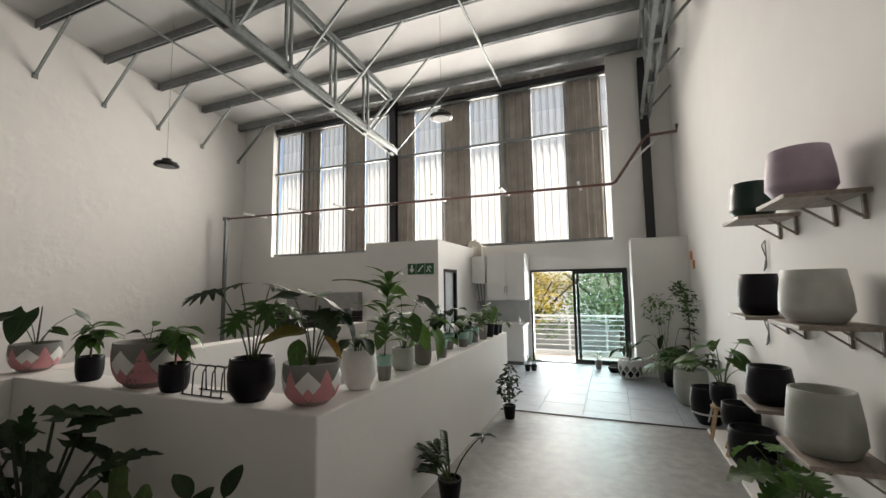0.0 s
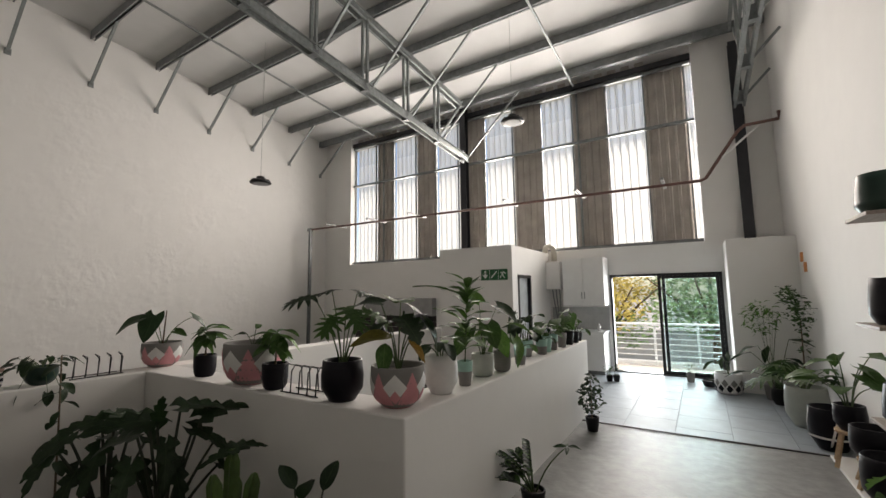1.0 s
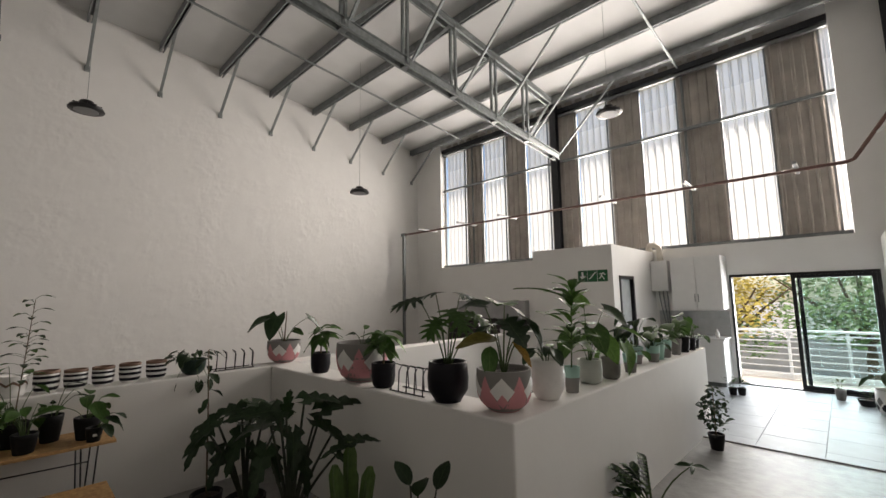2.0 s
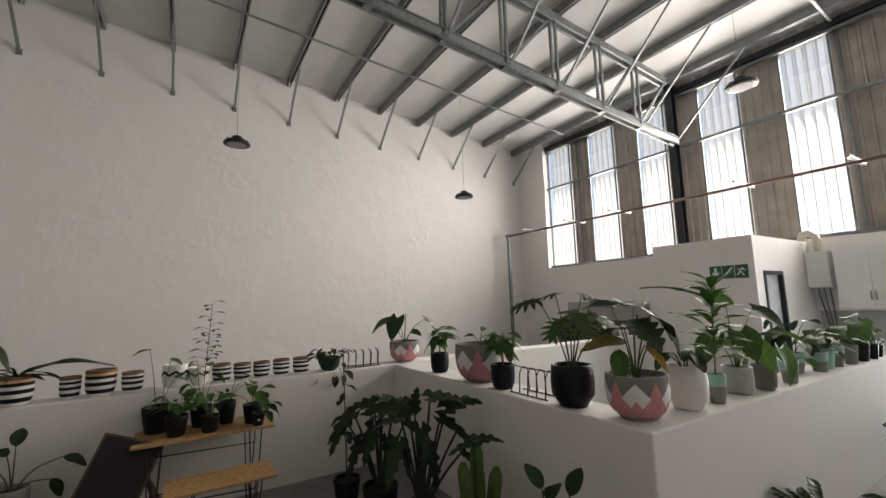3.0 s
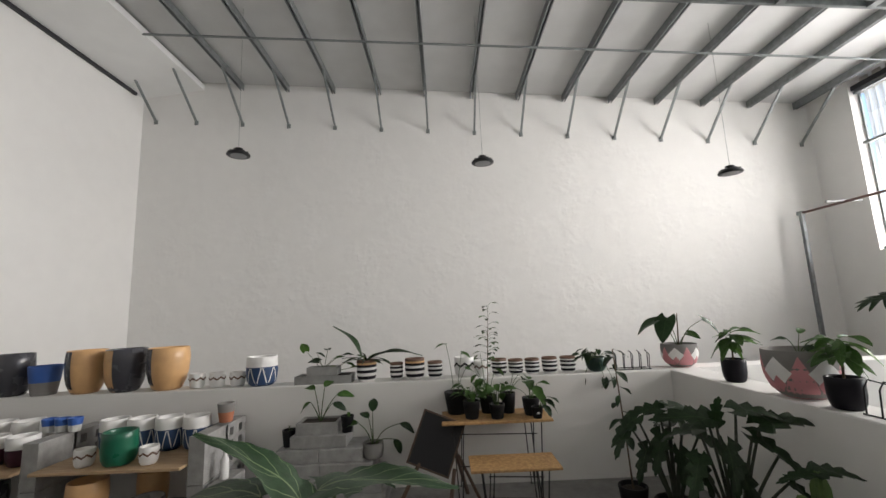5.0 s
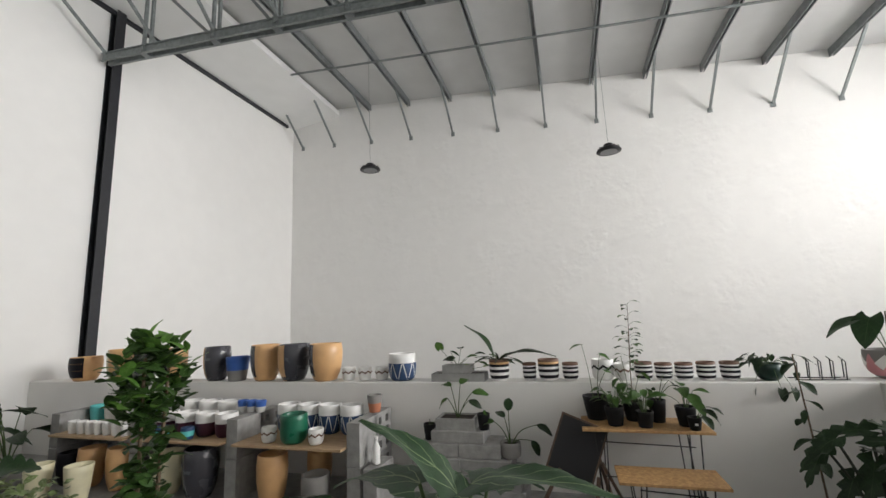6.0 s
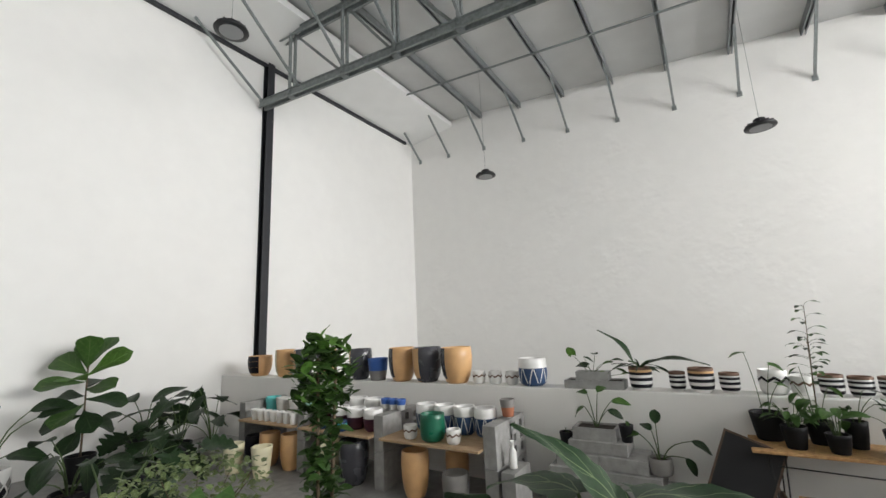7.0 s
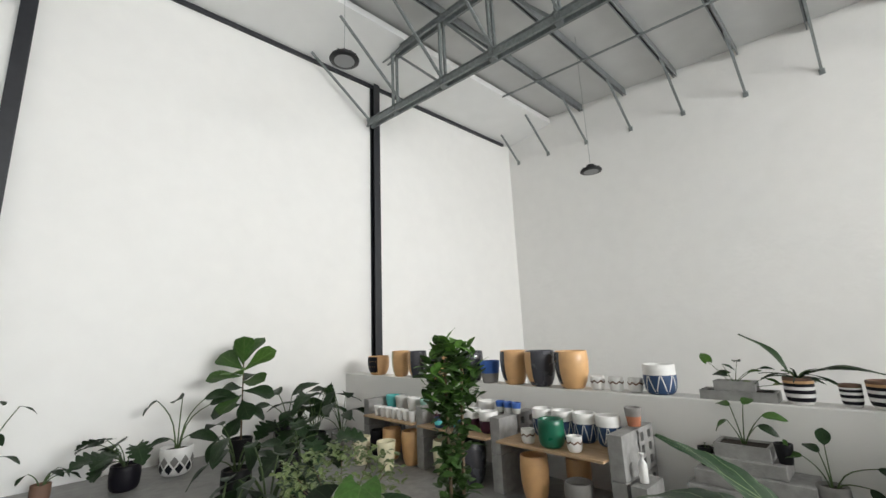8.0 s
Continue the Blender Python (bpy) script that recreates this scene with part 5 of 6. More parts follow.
# large veined leaves close to the camera
t, b, g = potted("large silver-veined elephant ear in a black pot", -1.90, -0.95, 0, "taper", 0.34, 0.34, ONE(PLASTIC), "", 0, 87)
for dx, dy, z, az, s, el in ((0.0, 0.0, 1.06, -1.57, 0.46, 0.9), (0.0, 0.06, 1.10, 1.5, 0.50, 0.34), (0.03, -0.14, 1.10, -1.85, 0.46, 0.14), (0.12, 0.04, 1.02, 0.2, 0.36, -0.3), (-0.12, 0.10, 1.06, 2.6, 0.38, 0.0), (0.06, 0.22, 0.98, 1.1, 0.34, -0.3), (-0.1, -0.2, 0.98, -2.3, 0.36, -0.1)):
    stem(t, (0, 0, b), (dx, dy, z), 0.012)
    put_leaf(t, leaf_mesh("arrow", LA, 0.35, 0.12), (dx, dy, z), az, el, s)
t, b, g = potted("broad dark-leaved rubber plant in a black pot", -1.74, -1.50, 0, "taper", 0.26, 0.24, ONE(PLASTIC), "", 0, 88)
sprig(t, b, 116, ((0.0, 1.00, -1.5, 0.95, 0.25, "heart", LD), (0.10, 0.90, 0.2, 0.3, 0.22, "heart", LD), (-0.10, 0.86, 3.0, 0.2, 0.22, "heart", LD), (0.04, 0.80, -1.2, -0.2, 0.22, "heart", LD), (-0.04, 0.72, -2.0, 0.1, 0.2, "heart", LD)), 0.008)
t, b, g = potted("heart-leaved philodendron in a black pot", -1.30, -2.62, 0, "taper", 0.28, 0.26, ONE(PLASTIC), "", 0, 94)
sprig(t, b, 132, ((0.02, 1.02, -1.5, -0.35, 0.30, "heart", LG), (-0.14, 0.96, 3.2, -0.3, 0.24, "heart", LD), (0.16, 0.92, 0.1, -0.3, 0.24, "heart", LD), (-0.05, 0.84, -2.2, -0.5, 0.24, "heart", LD), (0.08, 0.8, -0.9, -0.5, 0.22, "heart", LG), (0.0, 0.95, 1.6, 0.1, 0.2, "heart", LB)), 0.007)
alocasia("dark bushy aroid in a black pot", -1.05, -3.95, 14, 0.5, 0.38, 0.26, LD, 95, 0.34, 0.3, "oval", None, (-0.5, 0.3))
alocasia("dark spreading aroid in a black pot", -1.65, -4.6, 14, 0.52, 0.42, 0.28, LD, 96, 0.34, 0.3, "oval", None, (-0.5, 0.3))
t, b, g = potted("tall small-leaved umbrella tree in a black pot", -1.87, -2.50, 0, "taper", 0.3, 0.28, ONE(PLASTIC), "", 0, 89)
for dx, dy in ((0.02, 0.0), (-0.03, 0.02)):
    stem(t, (dx, dy, b), (dx * 2, dy * 2, 1.6), 0.013, BARK, 0, "trunk")
foliage(t, "crown", cloud(g, 250, (0, 0, 1.46), (0.17, 0.17, 0.25)) + cloud(g, 180, (0, 0, 1.02), (0.10, 0.10, 0.36)), "oval", LG, 0.092, g, 0.2, 5, (-0.2, 1.0))
# second leaf set in a brighter green, around the top of the crown
foliage(t, "shoot", cloud(g, 110, (0, 0, 1.50), (0.18, 0.18, 0.22)), "oval", LB, 0.095, g, 0.2, 5, (0.1, 1.1), "brighter green leaves high in the crown")
t, b, g = potted("variegated weeping fig bush in a green pot", -1.58, -3.25, 0, "taper", 0.32, 0.3, ONE(DGREEN), "", 0, 90)
for k in range(9):
    az = k * 0.7
    stem(t, (0, 0, b), (0.3 * math.cos(az), 0.3 * math.sin(az), 0.9), 0.005, BARK)
foliage(t, "crown", cloud(g, 560, (0, 0, 0.88), (0.42, 0.42, 0.2)), "oval", LV, 0.055, g)
t, b, g = potted("fiddle leaf fig with large glossy leaves", -2.45, -7.75, 0, "taper", 0.34, 0.32, ONE(PLASTIC), "", 0, 91)
stem(t, (0, 0, b), (0.02, 0, 1.45), 0.014, BARK, 0, "trunk")
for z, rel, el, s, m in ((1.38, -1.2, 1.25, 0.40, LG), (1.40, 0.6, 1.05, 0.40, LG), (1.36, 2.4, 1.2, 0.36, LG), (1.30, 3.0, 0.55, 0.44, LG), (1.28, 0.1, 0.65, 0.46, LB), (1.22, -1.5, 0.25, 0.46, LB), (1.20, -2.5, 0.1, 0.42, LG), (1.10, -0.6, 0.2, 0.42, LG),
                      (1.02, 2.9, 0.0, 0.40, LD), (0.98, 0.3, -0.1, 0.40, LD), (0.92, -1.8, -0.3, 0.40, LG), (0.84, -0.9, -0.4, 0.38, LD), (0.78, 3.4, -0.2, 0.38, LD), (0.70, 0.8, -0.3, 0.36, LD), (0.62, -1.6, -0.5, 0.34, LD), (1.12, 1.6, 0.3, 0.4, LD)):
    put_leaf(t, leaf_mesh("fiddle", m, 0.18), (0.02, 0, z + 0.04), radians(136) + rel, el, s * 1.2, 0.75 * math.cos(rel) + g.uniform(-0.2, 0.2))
t, b, g = potted("bird of paradise in a white diamond-pattern pot", -1.62, -7.82, 0, "u", 0.42, 0.36, ONE(WHITE), "diamonds", 0, 92)
sprig(t, b, 136, ((-0.34, 0.98, 3.1, -0.45, 0.30, "oval", LD), (0.02, 1.00, 2.6, 0.05, 0.34, "oval", LD), (0.34, 0.98, 0.4, 0.35, 0.38, "oval", LD), (0.42, 0.90, 0.2, 0.5, 0.36, "oval", LD), (0.16, 0.50, 0.0, 0.05, 0.40, "oval", LD), (-0.10, 0.46, -2.4, 0.0, 0.3, "oval", LD)), 0.011, 0.22)
t, b, g = potted("bird of paradise in a dark diamond-pattern pot", -3.20, -7.80, 0, "u", 0.44, 0.40, ONE(BLACK), "diamonds", 0, 93)
sprig(t, b, 136, ((-0.16, 0.86, 2.3, 0.4, 0.40, "oval", LD), (0.06, 0.84, 0.5, 0.65, 0.46, "oval", LD), (0.22, 0.70, 0.1, 0.2, 0.40, "oval", LD), (0.30, 0.62, -0.3, 0.0, 0.42, "oval", LD), (-0.30, 0.70, 3.3, 0.0, 0.40, "oval", LD), (0.0, 0.60, -1.4, -0.2, 0.40, "oval", LD)), 0.011, 0.18)
for i, (x, y, n, h, sp, sz, kd, lm, lab) in enumerate(((-1.02, -7.6, 9, 0.35, 0.42, 0.30, "lobed", LD, "low lobed-leaf plant in a dark patterned pot"), (-0.25, -7.9, 5, 0.22, 0.24, 0.18, "oval", LD, "small leafy plant in a clay pot"),
                                            (-3.4, -7.2, 12, 0.7, 0.5, 0.42, "arrow", LD, "spreading dark arrow-leaf plant in a black pot"), (-2.6, -6.4, 10, 0.45, 0.45, 0.34, "lobed", LD, "low dark split-leaf plant in a black pot"),
                                            (-1.9, -6.2, 10, 0.5, 0.42, 0.34, "oval", LD, "dark bushy plant in a black pot"), (-3.7, -6.9, 9, 0.8, 0.45, 0.38, "oval", LD, "tall dark-leaved plant in a grey pot"),
                                            (-2.3, -5.3, 9, 0.5, 0.4, 0.3, "lobed", LD, "dark lobed-leaf plant in a black pot"), (0.35, -7.6, 9, 1.0, 0.35, 0.2, "oval", LD, "leafy shrub near the end wall"))):
    t, b, g = potted(lab, x, y, 0, "u", *((0.20, 0.20) if i == 1 else (0.34, 0.30)), ONE((BLACK, BROWN, PLASTIC, BLACK, PLASTIC, GREY, BLACK, PLASTIC)[i]), "zigzag" if i == 0 else "", 0, 100 + i)
    stalked(t, g, b, n, h, sp, kd, lm, sz, (-0.7, 0.2), 0.008, low=0.3)
for x, y in ((-3.55, -6.1), (-3.62, -5.6)):
    empty_pot("cream glazed pot on the floor among plants", x, y, 0, "taper", 0.26, 0.36, ONE(CREAM), "", "pale floor pots")

# ---- east wall shelves ----
GREYWOOD = wood("greyed_wood_shelf", (0.34, 0.29, 0.25), (0.24, 0.20, 0.17), (14, 2, 14), 3.0)
for lab, y, z, d, h, m in (("lilac", 3.24, 2.267, 0.44, 0.305, LILAC), ("bottle green", 4.18, 2.282, 0.40, 0.292, DGREEN), ("glossy black", 4.20, 1.488, 0.37, 0.33, BLACK), ("pale grey", 3.19, 1.509, 0.43, 0.311, PALE),
                               ("glossy black", 4.12, 0.804, 0.40, 0.281, BLACK), ("sage grey", 3.22, 0.751, 0.45, 0.363, STONE)):
    s = thing("wall_shelf", "greyed wooden wall shelf on steel brackets", "shelf", (1.13, y, z), 0, "wall shelves")
    part("shelf_board", boxes((-0.2, 0.198, -0.25, 0.25, -0.028, -0.001), bevel=0.004), GREYWOOD, s)
    for dy in (-0.17, 0.17):
        bm = boxes((0.18, 0.198, dy - 0.012, dy + 0.012, -0.17, -0.028))
        bm_bar(bm, (0.19, dy, -0.16), (0.02, dy, -0.034), 0.02, 0.012)
        part("bracket", bm, GREYWOOD, s)
    empty_pot("large %s rounded planter on a wall shelf" % lab, 1.10, y, z, "wok", d * 0.82, h, ONE(m), "", "wall planters")
for y, z, d, h, m in ((4.79, 0.03, 0.40, 0.37, BLACK), (4.42, 0.03, 0.20, 0.22, BLACK), (5.16, 0.265, 0.34, 0.27, BLACK)):
    empty_pot("rounded glazed planter standing along the side wall", 1.12, y, z, "tub", d, h, ONE(m), "", "floor planters")
t = empty_pot("large black planter slung in a white rope", 1.04, 6.28, 0.0, "tub", 0.40, 0.44, ONE(BLACK))
for a in (0.45, 0.70, 0.95):
    part("rope", patch("tub", 0.203, 0.44, [[(a, 0.12), (a + 0.018, 0.12), (a + 0.098, 0.99), (a + 0.08, 0.99)]]), WHITE, t, "white rope sling")
part("rope", patch("tub", 0.203, 0.44, [[(k / 8, 0.30), (k / 8 + 0.125, 0.30), (k / 8 + 0.125, 0.35), (k / 8, 0.35)] for k in range(8)]), WHITE, t, "white rope sling")
for x, y, hh in ((1.08, 5.66, 0.34), (1.12, 5.16, 0.235)):
    t = thing("plant_stand", "splayed pale wooden plant stand under a black pot", "plant stand", (x, y, 0.03 if x > 1.1 else 0.032), 0, "plant stands")
    part("seat", lathe([(0.12, hh - 0.03, 0), (0.13, hh - 0.02, 0), (0.13, hh - 0.001, 0)], 20), PLY, t)
    for k in range(4):
        a = k * math.pi / 2 + 0.6
        bm = bmesh.new()
        bm_bar(bm, (0.10 * math.cos(a), 0.10 * math.sin(a), hh - 0.02), (0.19 * math.cos(a), 0.19 * math.sin(a), 0.0), 0.032, 0.022)
        part("leg", bm, PLY, t)
for y, z in ((4.75, 2.0), (4.85, 1.3)):
    bm = bmesh.new()
    bm_tube(bm, [(1.32, y, z), (1.31, y + 0.05, z + 0.1), (1.31, y - 0.06, z + 0.14), (1.315, y - 0.03, z - 0.1), (1.31, y + 0.03, z - 0.14), (1.32, y, z - 0.04)], 0.006, 6)
    single("wire_hook", bm, GALV, "looped wire hook on the side wall", "hook", group="wire hooks")
for y, z in ((8.62, 2.26), (8.42, 2.09)):
    single("orange_tag", boxes((1.322, 1.329, y - 0.1, y + 0.1, z - 0.075, z + 0.075)), mat("orange_card", (0.62, 0.22, 0.04), 0.7), "orange card stuck on the white wall", "tag", group="orange tags")
for i, (x, y, n, h, sp, sz, kd, lm, d, ph, m, lab) in enumerate(((0.98, 7.12, 12, 0.34, 0.36, 0.34, "split", LG, 0.46, 0.5, STONE, "monstera in a large grey planter"), (1.08, 5.66, 9, 0.55, 0.26, 0.24, "heart", LG, 0.26, 0.24, BLACK, "leafy philodendron in a black pot on a stand"),
                                                     (0.85, 8.25, 8, 0.8, 0.35, 0.34, "lance", LD, 0.24, 0.24, PLASTIC, "dark strappy plant in a black pot"), (1.12, 4.15, 5, 0.25, 0.18, 0.22, "lobed", LB, 0.2, 0.2, STONE, "young leafy plant in a sage pot"),
                                                     (1.1, 3.7, 6, 0.3, 0.2, 0.24, "lobed", LG, 0.22, 0.2, BLACK, "young split-leaf plant in a black pot"))):
    t, b, g = potted(lab, x, y, 0.373 if y == 5.66 else 0.03 if x > 1.05 else 0, "tub", d, ph, ONE(m), "", 0, 120 + i)
    stalked(t, g, b, n, h, sp, kd, lm, sz, (-0.6, 0.3), 0.007, low=0.3)
t, b, g = potted("slender ficus tree with an airy crown in a black pot", 1.12, 8.0, 0, "taper", 0.28, 0.28, ONE(PLASTIC), "", 0, 130)
stem(t, (0, 0, b), (0.02, 0.02, 1.30), 0.012, BARK, 0, "trunk")
foliage(t, "crown", cloud(g, 120, (0.02, 0, 1.40), (0.19, 0.19, 0.22)) + cloud(g, 70, (-0.10, 0.05, 1.66), (0.16, 0.16, 0.16)) + cloud(g, 26, (0.02, 0, 1.0), (0.07, 0.07, 0.24)), "oval", LG, 0.085, g)
t, b, g = potted("feathery bamboo in a grey pot", 0.80, 8.55, 0, "taper", 0.26, 0.26, ONE(GREY), "", 0, 131)
for k in range(9):
    az = k * 2.4
    stem(t, (0, 0, b), (0.16 * math.cos(az), 0.16 * math.sin(az), 1.40), 0.003, STEM, 0.1)
foliage(t, "crown", cloud(g, 150, (-0.08, 0, 1.30), (0.26, 0.24, 0.28)), "lance", LB, 0.10, g, 0.4)
t, b, g = potted("thin dark plant in a white diamond-pattern pot", 0.22, 8.75, 0, "u", 0.42, 0.34, ONE(WHITE), "diamonds", 0, 132)
stalked(t, g, b, 6, 0.45, 0.25, "lance", LD, 0.24, (-0.8, 0.2), 0.005, low=0.4)
for x, y, d, h, m in ((-1.72, 8.8, 0.13, 0.12, PLASTIC), (-1.60, 8.85, 0.13, 0.12, PLASTIC), (-0.36, 9.45, 0.15, 0.17, GREY), (-0.06, 9.2, 0.24, 0.10, PLASTIC)):
    t, b, g = potted("small plant pot on the tiles near the door", x, y, 0, "taper", d, h, ONE(m), "", 0, int(140 + 10 * x))
    stalked(t, g, b, 6, 0.16, 0.06, "lance", LG, 0.1, (0.2, 1.2), 0.003)

# ---- kitchen corner and signs ----
t = thing("water_heater", "white wall-mounted gas water heater with a flue", "water heater", (-3.02, 9.8, 1.82))
part("body", boxes((-0.17, 0.17, -0.15, 0.148, 0, 0.66), bevel=0.02), WHITE_PAINT, t)
bm = bmesh.new()
bm_tube(bm, [(0, 0, 0.66), (0, 0, 0.86), (-0.02, 0.0, 0.97), (-0.10, 0.0, 1.03), (-0.2, 0.02, 1.02), (-0.25, 0.1, 0.95), (-0.25, 0.148, 0.93)], 0.065, 14)
part("flue", bm, mat("cream_flue", (0.62, 0.58, 0.50), 0.45), t)
bm = bmesh.new()
for dx in (-0.08, 0.0, 0.08):
    bm_tube(bm, [(dx, 0.05, 0), (dx, 0.08, -0.15), (dx * 0.5 + 0.05, 0.1, -0.75)], 0.012, 6)
part("pipe", bm, GALV, t)
t = thing("wall_cabinet", "white double-door wall cabinet", "cabinet", (-2.28, 9.6, 1.45))
part("body", boxes((-0.44, 0.44, -0.2, 0.348, 0, 1.05)), WHITE_PAINT, t)
for s in (-1, 1):
    d = part("door", boxes((min(0.003 * s, 0.437 * s), max(0.003 * s, 0.437 * s), -0.222, -0.203, 0.004, 1.046), bevel=0.003), WHITE_PAINT, t)
    part("handle", boxes((0.03 * s - 0.006, 0.03 * s + 0.006, -0.24, -0.223, 0.15, 0.30)), GALV, d)
t = thing("base_cabinet", "white kitchen base cabinet", "cabinet", (-2.35, 9.62, 0))
part("body", boxes((-0.48, 0.46, -0.28, 0.328, 0.08, 0.86)), WHITE_PAINT, t)
part("plinth_board", boxes((-0.46, 0.44, -0.24, 0.3, 0, 0.08)), GALV_DARK, t)
for s in (-1, 1):
    part("door", boxes((min(0.004 * s, 0.455 * s) - 0.01, max(0.004 * s, 0.455 * s) - 0.01, -0.30, -0.282, 0.09, 0.85), bevel=0.003), WHITE_PAINT, t)
single("worktop", boxes((-3.15, -1.86, 9.32, 9.948, 0.862, 0.9), bevel=0.004), WHITE_PAINT, "white kitchen worktop on the base cabinet", "worktop")
single("soap_bottle", lathe([(0.035, 0, 0), (0.036, 0.1, 0), (0.015, 0.13, 0), (0.012, 0.17, 0)], 14), WHITE, "small white soap bottle on the worktop", "bottle", (-2.0, 9.45, 0.9))
structure("backsplash", boxes((-3.15, -1.86, 9.935, 9.948, 0.9, 1.4)), mat("grey_backsplash", (0.42, 0.43, 0.43), 0.3), "grey tiled splashback", "backsplash")
t = thing("door_1", "dark-framed glazed closet door", "door", (-3.26, 8.25, 0), kind="structure")
part("door_frame", boxes((-0.03, 0.075, -0.37, -0.31, 0, 2.12), (-0.03, 0.075, 0.31, 0.37, 0, 2.12), (-0.03, 0.075, -0.31, 0.31, 2.06, 2.12)), ALU_DARK, t)
part("pane", boxes((0.0, 0.008, -0.31, 0.31, 0.02, 2.06)), mat("frosted_pane", (0.62, 0.66, 0.68), 0.2), t)
SG, SW = mat("sign_green", (0.01, 0.10, 0.035), 0.5), mat("sign_white", (0.80, 0.82, 0.80), 0.5)
t = thing("exit_sign", "green and white emergency exit sign with three symbols", "sign", (-3.585, 7.6, 2.12))
part("board", boxes((-0.29, 0.29, -0.012, -0.002, -0.11, 0.11)), SG, t)
part("divider", boxes((-0.099, -0.093, -0.0145, -0.0125, -0.11, 0.11), (0.093, 0.099, -0.0145, -0.0125, -0.11, 0.11)), SW, t)
bm = boxes((-0.215, -0.175, -0.0145, -0.0125, -0.02, 0.08))
v = [bm.verts.new(p) for p in ((-0.26, -0.0145, 0.0), (-0.13, -0.0145, 0.0), (-0.195, -0.0145, -0.08))]
bm.faces.new(v)
part("arrow_symbol", bm, SW, t)
bm = bmesh.new()
bm_bar(bm, (-0.06, -0.0135, -0.06), (0.06, -0.0135, 0.07), 0.022, 0.002, (0, 1, 0))
part("stair_symbol", bm, SW, t)
bm = bmesh.new()
for a, b in (((0.17, 0.0), (0.21, 0.06)), ((0.19, 0.03), (0.14, 0.04)), ((0.18, 0.0), (0.23, -0.07)), ((0.18, 0.0), (0.13, -0.06)), ((0.21, 0.05), (0.25, 0.01))):
    bm_bar(bm, (a[0], -0.0135, a[1]), (b[0], -0.0135, b[1]), 0.018, 0.002, (0, 1, 0))
part("arrow_symbol", bm, SW, t)
empty_pot("grey metal bin on the stair parapet", -4.99, 7.05, TOP, "taper", 0.26, 0.3, ONE(CHAR))
t, b, g = potted("small plant in a white pot on the stair parapet", -4.99, 6.65, TOP, "cup", 0.17, 0.12, ONE(WHITE), "", 0, 150)
stalked(t, g, b, 7, 0.18, 0.15, "oval", LD, 0.13)

# ---- sliding door and balcony ----
TINTED = glass_mat("tinted_glass", (0.90, 0.965, 0.97))
t = thing("door_2", "black aluminium sliding glass door, half open", "sliding door", (0, 0, 0), kind="structure")
part("door_frame", boxes((-1.81, -1.77, YF - 0.02, YF + 0.12, 0, 2.12), (0.25, 0.30, YF - 0.02, YF + 0.12, 0, 2.12), (-1.77, 0.25, YF - 0.02, YF + 0.12, 2.07, 2.12), (-1.77, 0.25, YF - 0.02, YF + 0.12, 0.0, 0.02)), ALU_DARK, t)
for x0, x1, y in ((-0.86, 0.25, YF + 0.02), (-0.78, 0.25, YF + 0.07)):
    leaf = part("door_leaf", boxes((x0, x0 + 0.06, y, y + 0.035, 0.02, 2.07), (x1 - 0.06, x1, y, y + 0.035, 0.02, 2.07), (x0 + 0.06, x1 - 0.06, y, y + 0.035, 2.01, 2.07), (x0 + 0.06, x1 - 0.06, y, y + 0.035, 0.02, 0.09)), ALU_DARK, t)
    part("pane", boxes((x0 + 0.06, x1 - 0.06, y + 0.014, y + 0.02, 0.09, 2.01)), TINTED, leaf).visible_shadow = False
    part("handle", boxes((x0 + 0.02, x0 + 0.04, y - 0.03, y - 0.001, 0.98, 1.15)), ALU_DARK, leaf)
structure("balcony", boxes((-3.2, 1.6, YF + 0.3, 11.5, -0.3, -0.03), (-1.81, 0.30, YF, YF + 0.3, -0.02, 0.0)), mat("balcony_screed", (0.48, 0.44, 0.39), 0.8, 0, 0.15, 4.0, 0.1, 40, 0.2), "pale screed balcony floor", "balcony")
r = thing("balcony_railing", "white steel balcony railing with horizontal bars", "railing", (0, 11.3, 0))
for x in (-3.1, -2.0, -1.1, -0.2, 0.7, 1.5):
    part("post", boxes((x - 0.025, x + 0.025, -0.02, 0.02, -0.03, 0.95)), WHITE_PAINT, r)
for k in range(7):
    bm = bmesh.new()
    z = 0.09 + 0.13 * k
    bm_tube(bm, [(-3.1, -0.03, z), (1.5, -0.03, z)], 0.013, 8)
    part("rail", bm, WHITE_PAINT, r)
bm = bmesh.new()
bm_tube(bm, [(-3.1, 0, 0.96), (1.5, 0, 0.96)], 0.028, 10)
part("top_rail", bm, WHITE_PAINT, r)
structure("balcony_kerb", boxes((-3.2, 1.6, 11.35, 11.5, -0.03, 0.06)), WHITE_PAINT, "white upstand at the balcony edge", "kerb")

YEL = leaf_mat("yellow_blossom", (0.66, 0.54, 0.16), None, 0.6, 0.25, 0.5)
FARG = leaf_mat("tree_leaf", (0.22, 0.34, 0.15), None, 0.6, 0.25, 0.5)


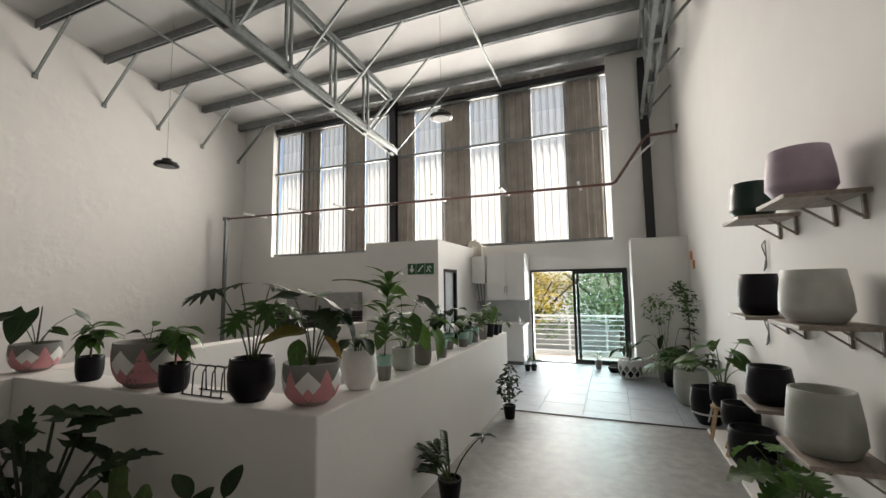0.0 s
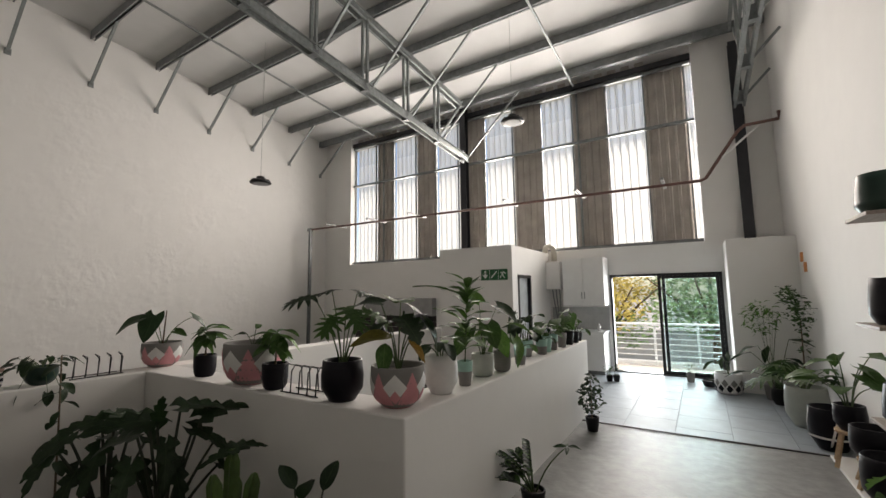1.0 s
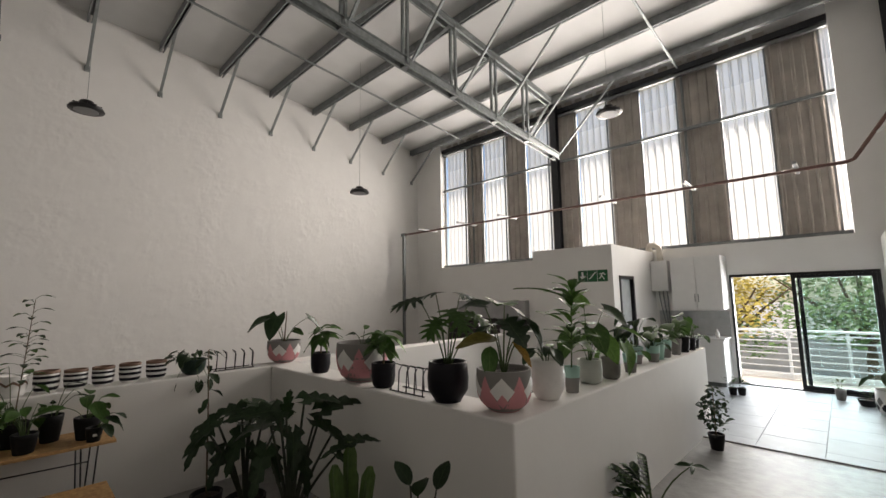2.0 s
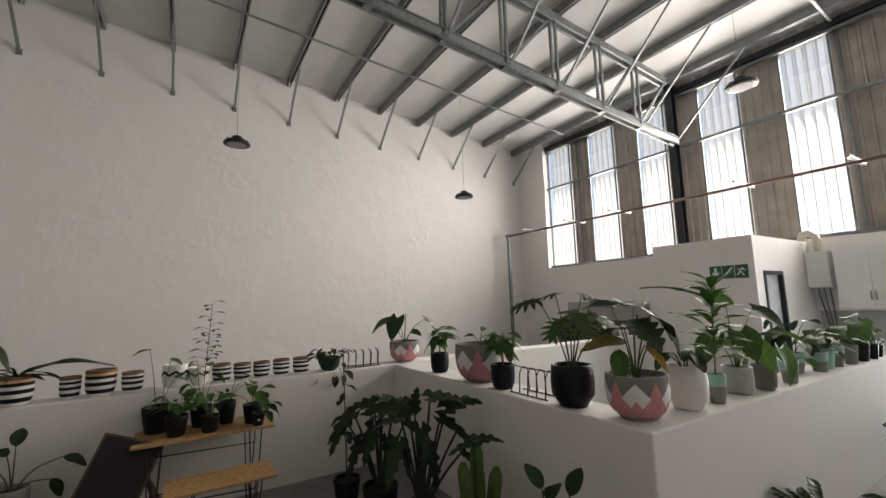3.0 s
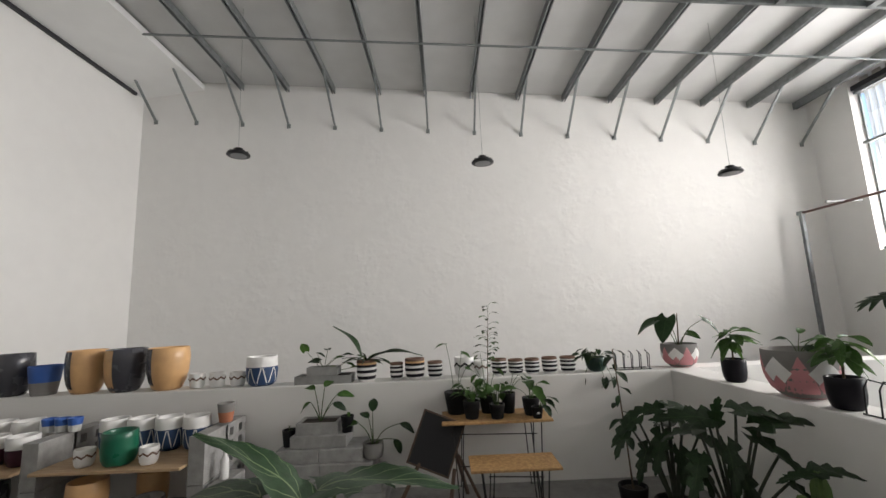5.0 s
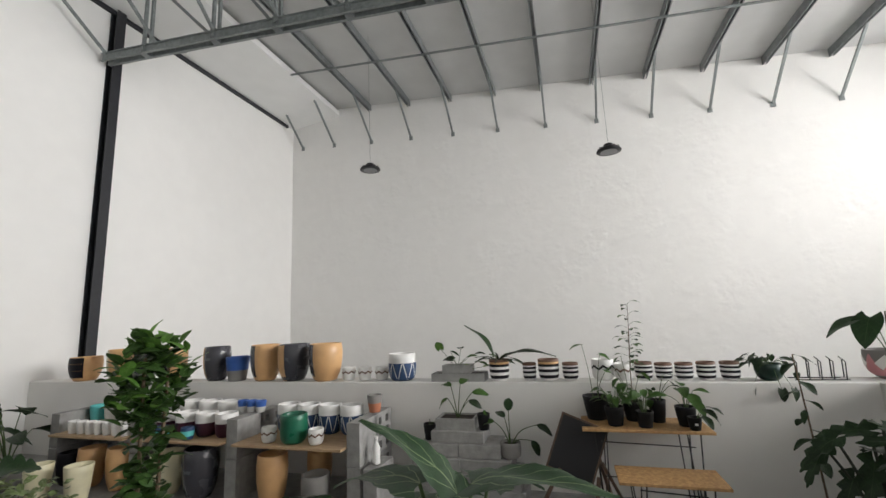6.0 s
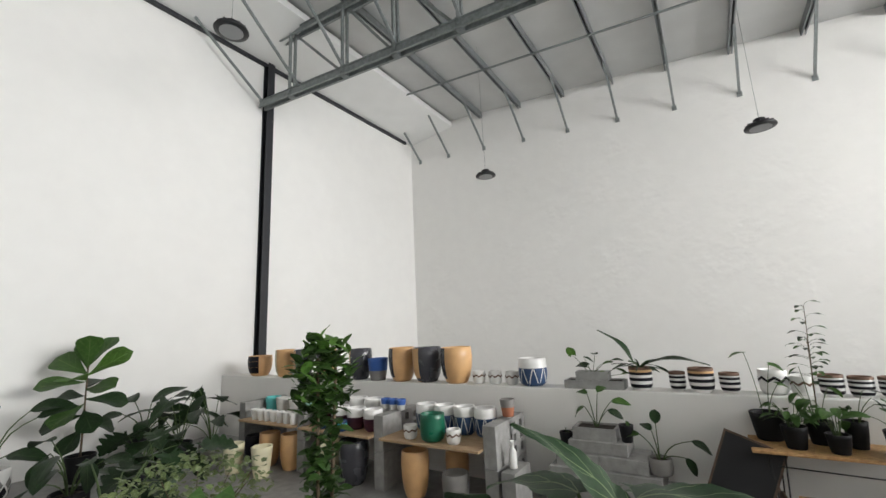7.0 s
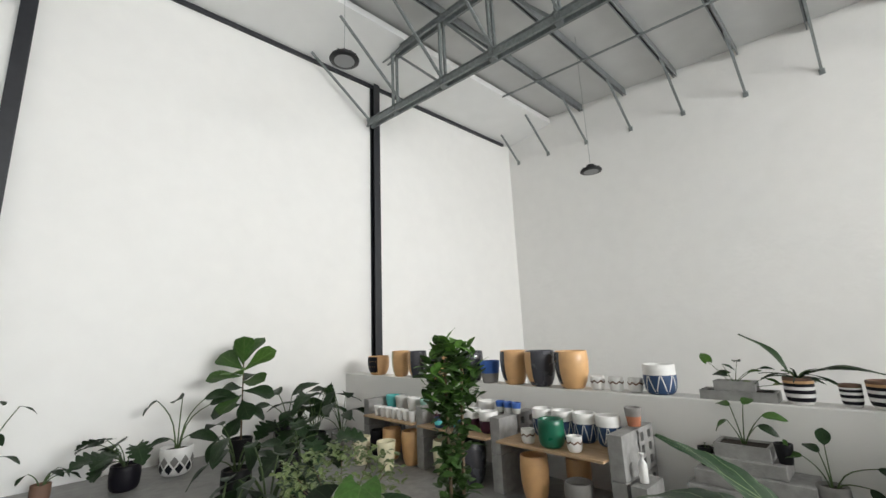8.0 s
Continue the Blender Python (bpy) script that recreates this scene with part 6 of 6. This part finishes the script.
def tree(label, x, y, h, w, m, m2, seed):
    t = thing("tree", label, "tree", (x, y, GROUND))
    g = random.Random(seed)
    bm = bmesh.new()
    bm_tube(bm, [(0, 0, 0), (0.1, 0, h * 0.3), (0, 0.1, h * 0.55), (0, 0, h * 0.8)], 0.22, 8, 0.3)
    for k in range(7):
        a = k * 0.9
        bm_tube(bm, [(0, 0.05, h * 0.35), (w * 0.4 * math.cos(a), w * 0.4 * math.sin(a), h * 0.6), (w * 0.7 * math.cos(a), w * 0.7 * math.sin(a), h * 0.75)], 0.09, 6, 0.3)
    part("trunk", bm, BARK, t)
    pts, pts2 = [], []
    for k in range(26):
        a, rr = g.uniform(0, 6.28), w * g.uniform(0.1, 0.85)
        c = (rr * math.cos(a), rr * math.sin(a), h * g.uniform(0.42, 0.95))
        (pts if g.random() < 0.6 else pts2).extend(cloud(g, 210, c, (w * 0.33, w * 0.33, h * 0.14)))
    foliage(t, "crown", pts, "oval", m, 0.24, g, 0.2, 3, label="leaf clusters")
    foliage(t, "crown", pts2, "oval", m2, 0.24, g, 0.2, 3)
    return t


tree("yellow-flowering spreading tree across the road", -4.3, 22.5, 6.6, 3.6, YEL, FARG, 200)
tree("large green spreading tree across the road", 0.3, 24.0, 7.2, 4.2, FARG, FARG, 201)
tree("green tree further along the road", 5.5, 27.0, 7.5, 4.0, FARG, FARG, 202)
tree("green tree behind the yellow one", -9.5, 27.0, 7.0, 4.0, FARG, YEL, 203)
structure("far_wall", boxes((-30, 30, 32.0, 32.3, GROUND, -0.9)), mat("far_grey_wall", (0.5, 0.49, 0.47), 0.8, 0, 0.2, 1.0), "grey boundary wall across the road", "wall")
structure("road", boxes((-60, 60, 14.0, 20.0, GROUND, GROUND + 0.02)), mat("road_grey", (0.50, 0.49, 0.48), 0.8, 0, 0.2, 1.0, 0.1, 30), "pale grey road below the balcony", "road")

# ---- hanging lamps ----
def high_bay(x, y, z):
    """Round ufo lamp: finned driver, ring housing and flat lens, hung on a cord."""
    t = thing("pendant_lamp", "black round high-bay pendant lamp, unlit", "pendant lamp", (x, y, z), 0, "high-bay lamps")
    part("housing", lathe([(0.15, -0.02, 0), (0.215, -0.015, 0), (0.22, 0.0, 0), (0.20, 0.035, 0), (0.10, 0.06, 0), (0.085, 0.075, 0), (0.08, 0.13, 0), (0.03, 0.14, 0)], 28), LAMP_BLACK, t)
    part("lens", lathe([(0.15, -0.026, 0), (0.148, -0.021, 0)], 28), LAMP_LENS, t)
    for k in range(12):
        a = k * math.pi / 6
        bm = bmesh.new()
        bm_bar(bm, (0.09 * math.cos(a), 0.09 * math.sin(a), 0.065), (0.19 * math.cos(a), 0.19 * math.sin(a), 0.045), 0.008, 0.03)
        part("fin", bm, LAMP_BLACK, t)
    bm = bmesh.new()
    bm_tube(bm, [(0, 0, 0.14), (0, 0, purlin_z(y) + 0.2 - z)], 0.0035, 6)
    part("cord", bm, GALV, t)


for x, y, z in ((-8.02, 5.34, 4.20), (-8.05, 0.50, 4.62), (-8.05, -4.33, 4.98), (-2.87, 7.04, 4.95), (-2.87, -5.48, 5.80)):
    high_bay(x, y, z)

# ---- floor tiles ----
TM = boxes((0.002, 0.598, 0.002, 0.598, -0.011, 0.0), bevel=0.002)
TM = mesh_of("tile", TM, TILE)
for i in range(6):
    for j in range(7):
        x, y = XR - 0.6 * (i + 1), 6.0 + 0.6 * j + (0.3 if i % 2 else 0) - 0.3
        if y < 6.0 or y + 0.6 > YF or (y < WY1 and x < WX1):
            continue
        o = new("tile", TM)
        o.parent = tiles_base
        o.matrix_basis = pose(x, y, 0)
HALF = mesh_of("half_tile", boxes((0.002, 0.598, 0.002, 0.298, -0.011, 0.0), bevel=0.002), TILE)
for i in range(1, 6, 2):
    o = new("tile", HALF)
    o.parent = tiles_base
    o.matrix_basis = pose(XR - 0.6 * (i + 1), 9.6, 0)
for i in range(0, 6, 2):
    x = XR - 0.6 * (i + 1)
    if x > WX1:
        o = new("tile", HALF)
        o.parent = tiles_base
        o.matrix_basis = pose(x, 6.0, 0)
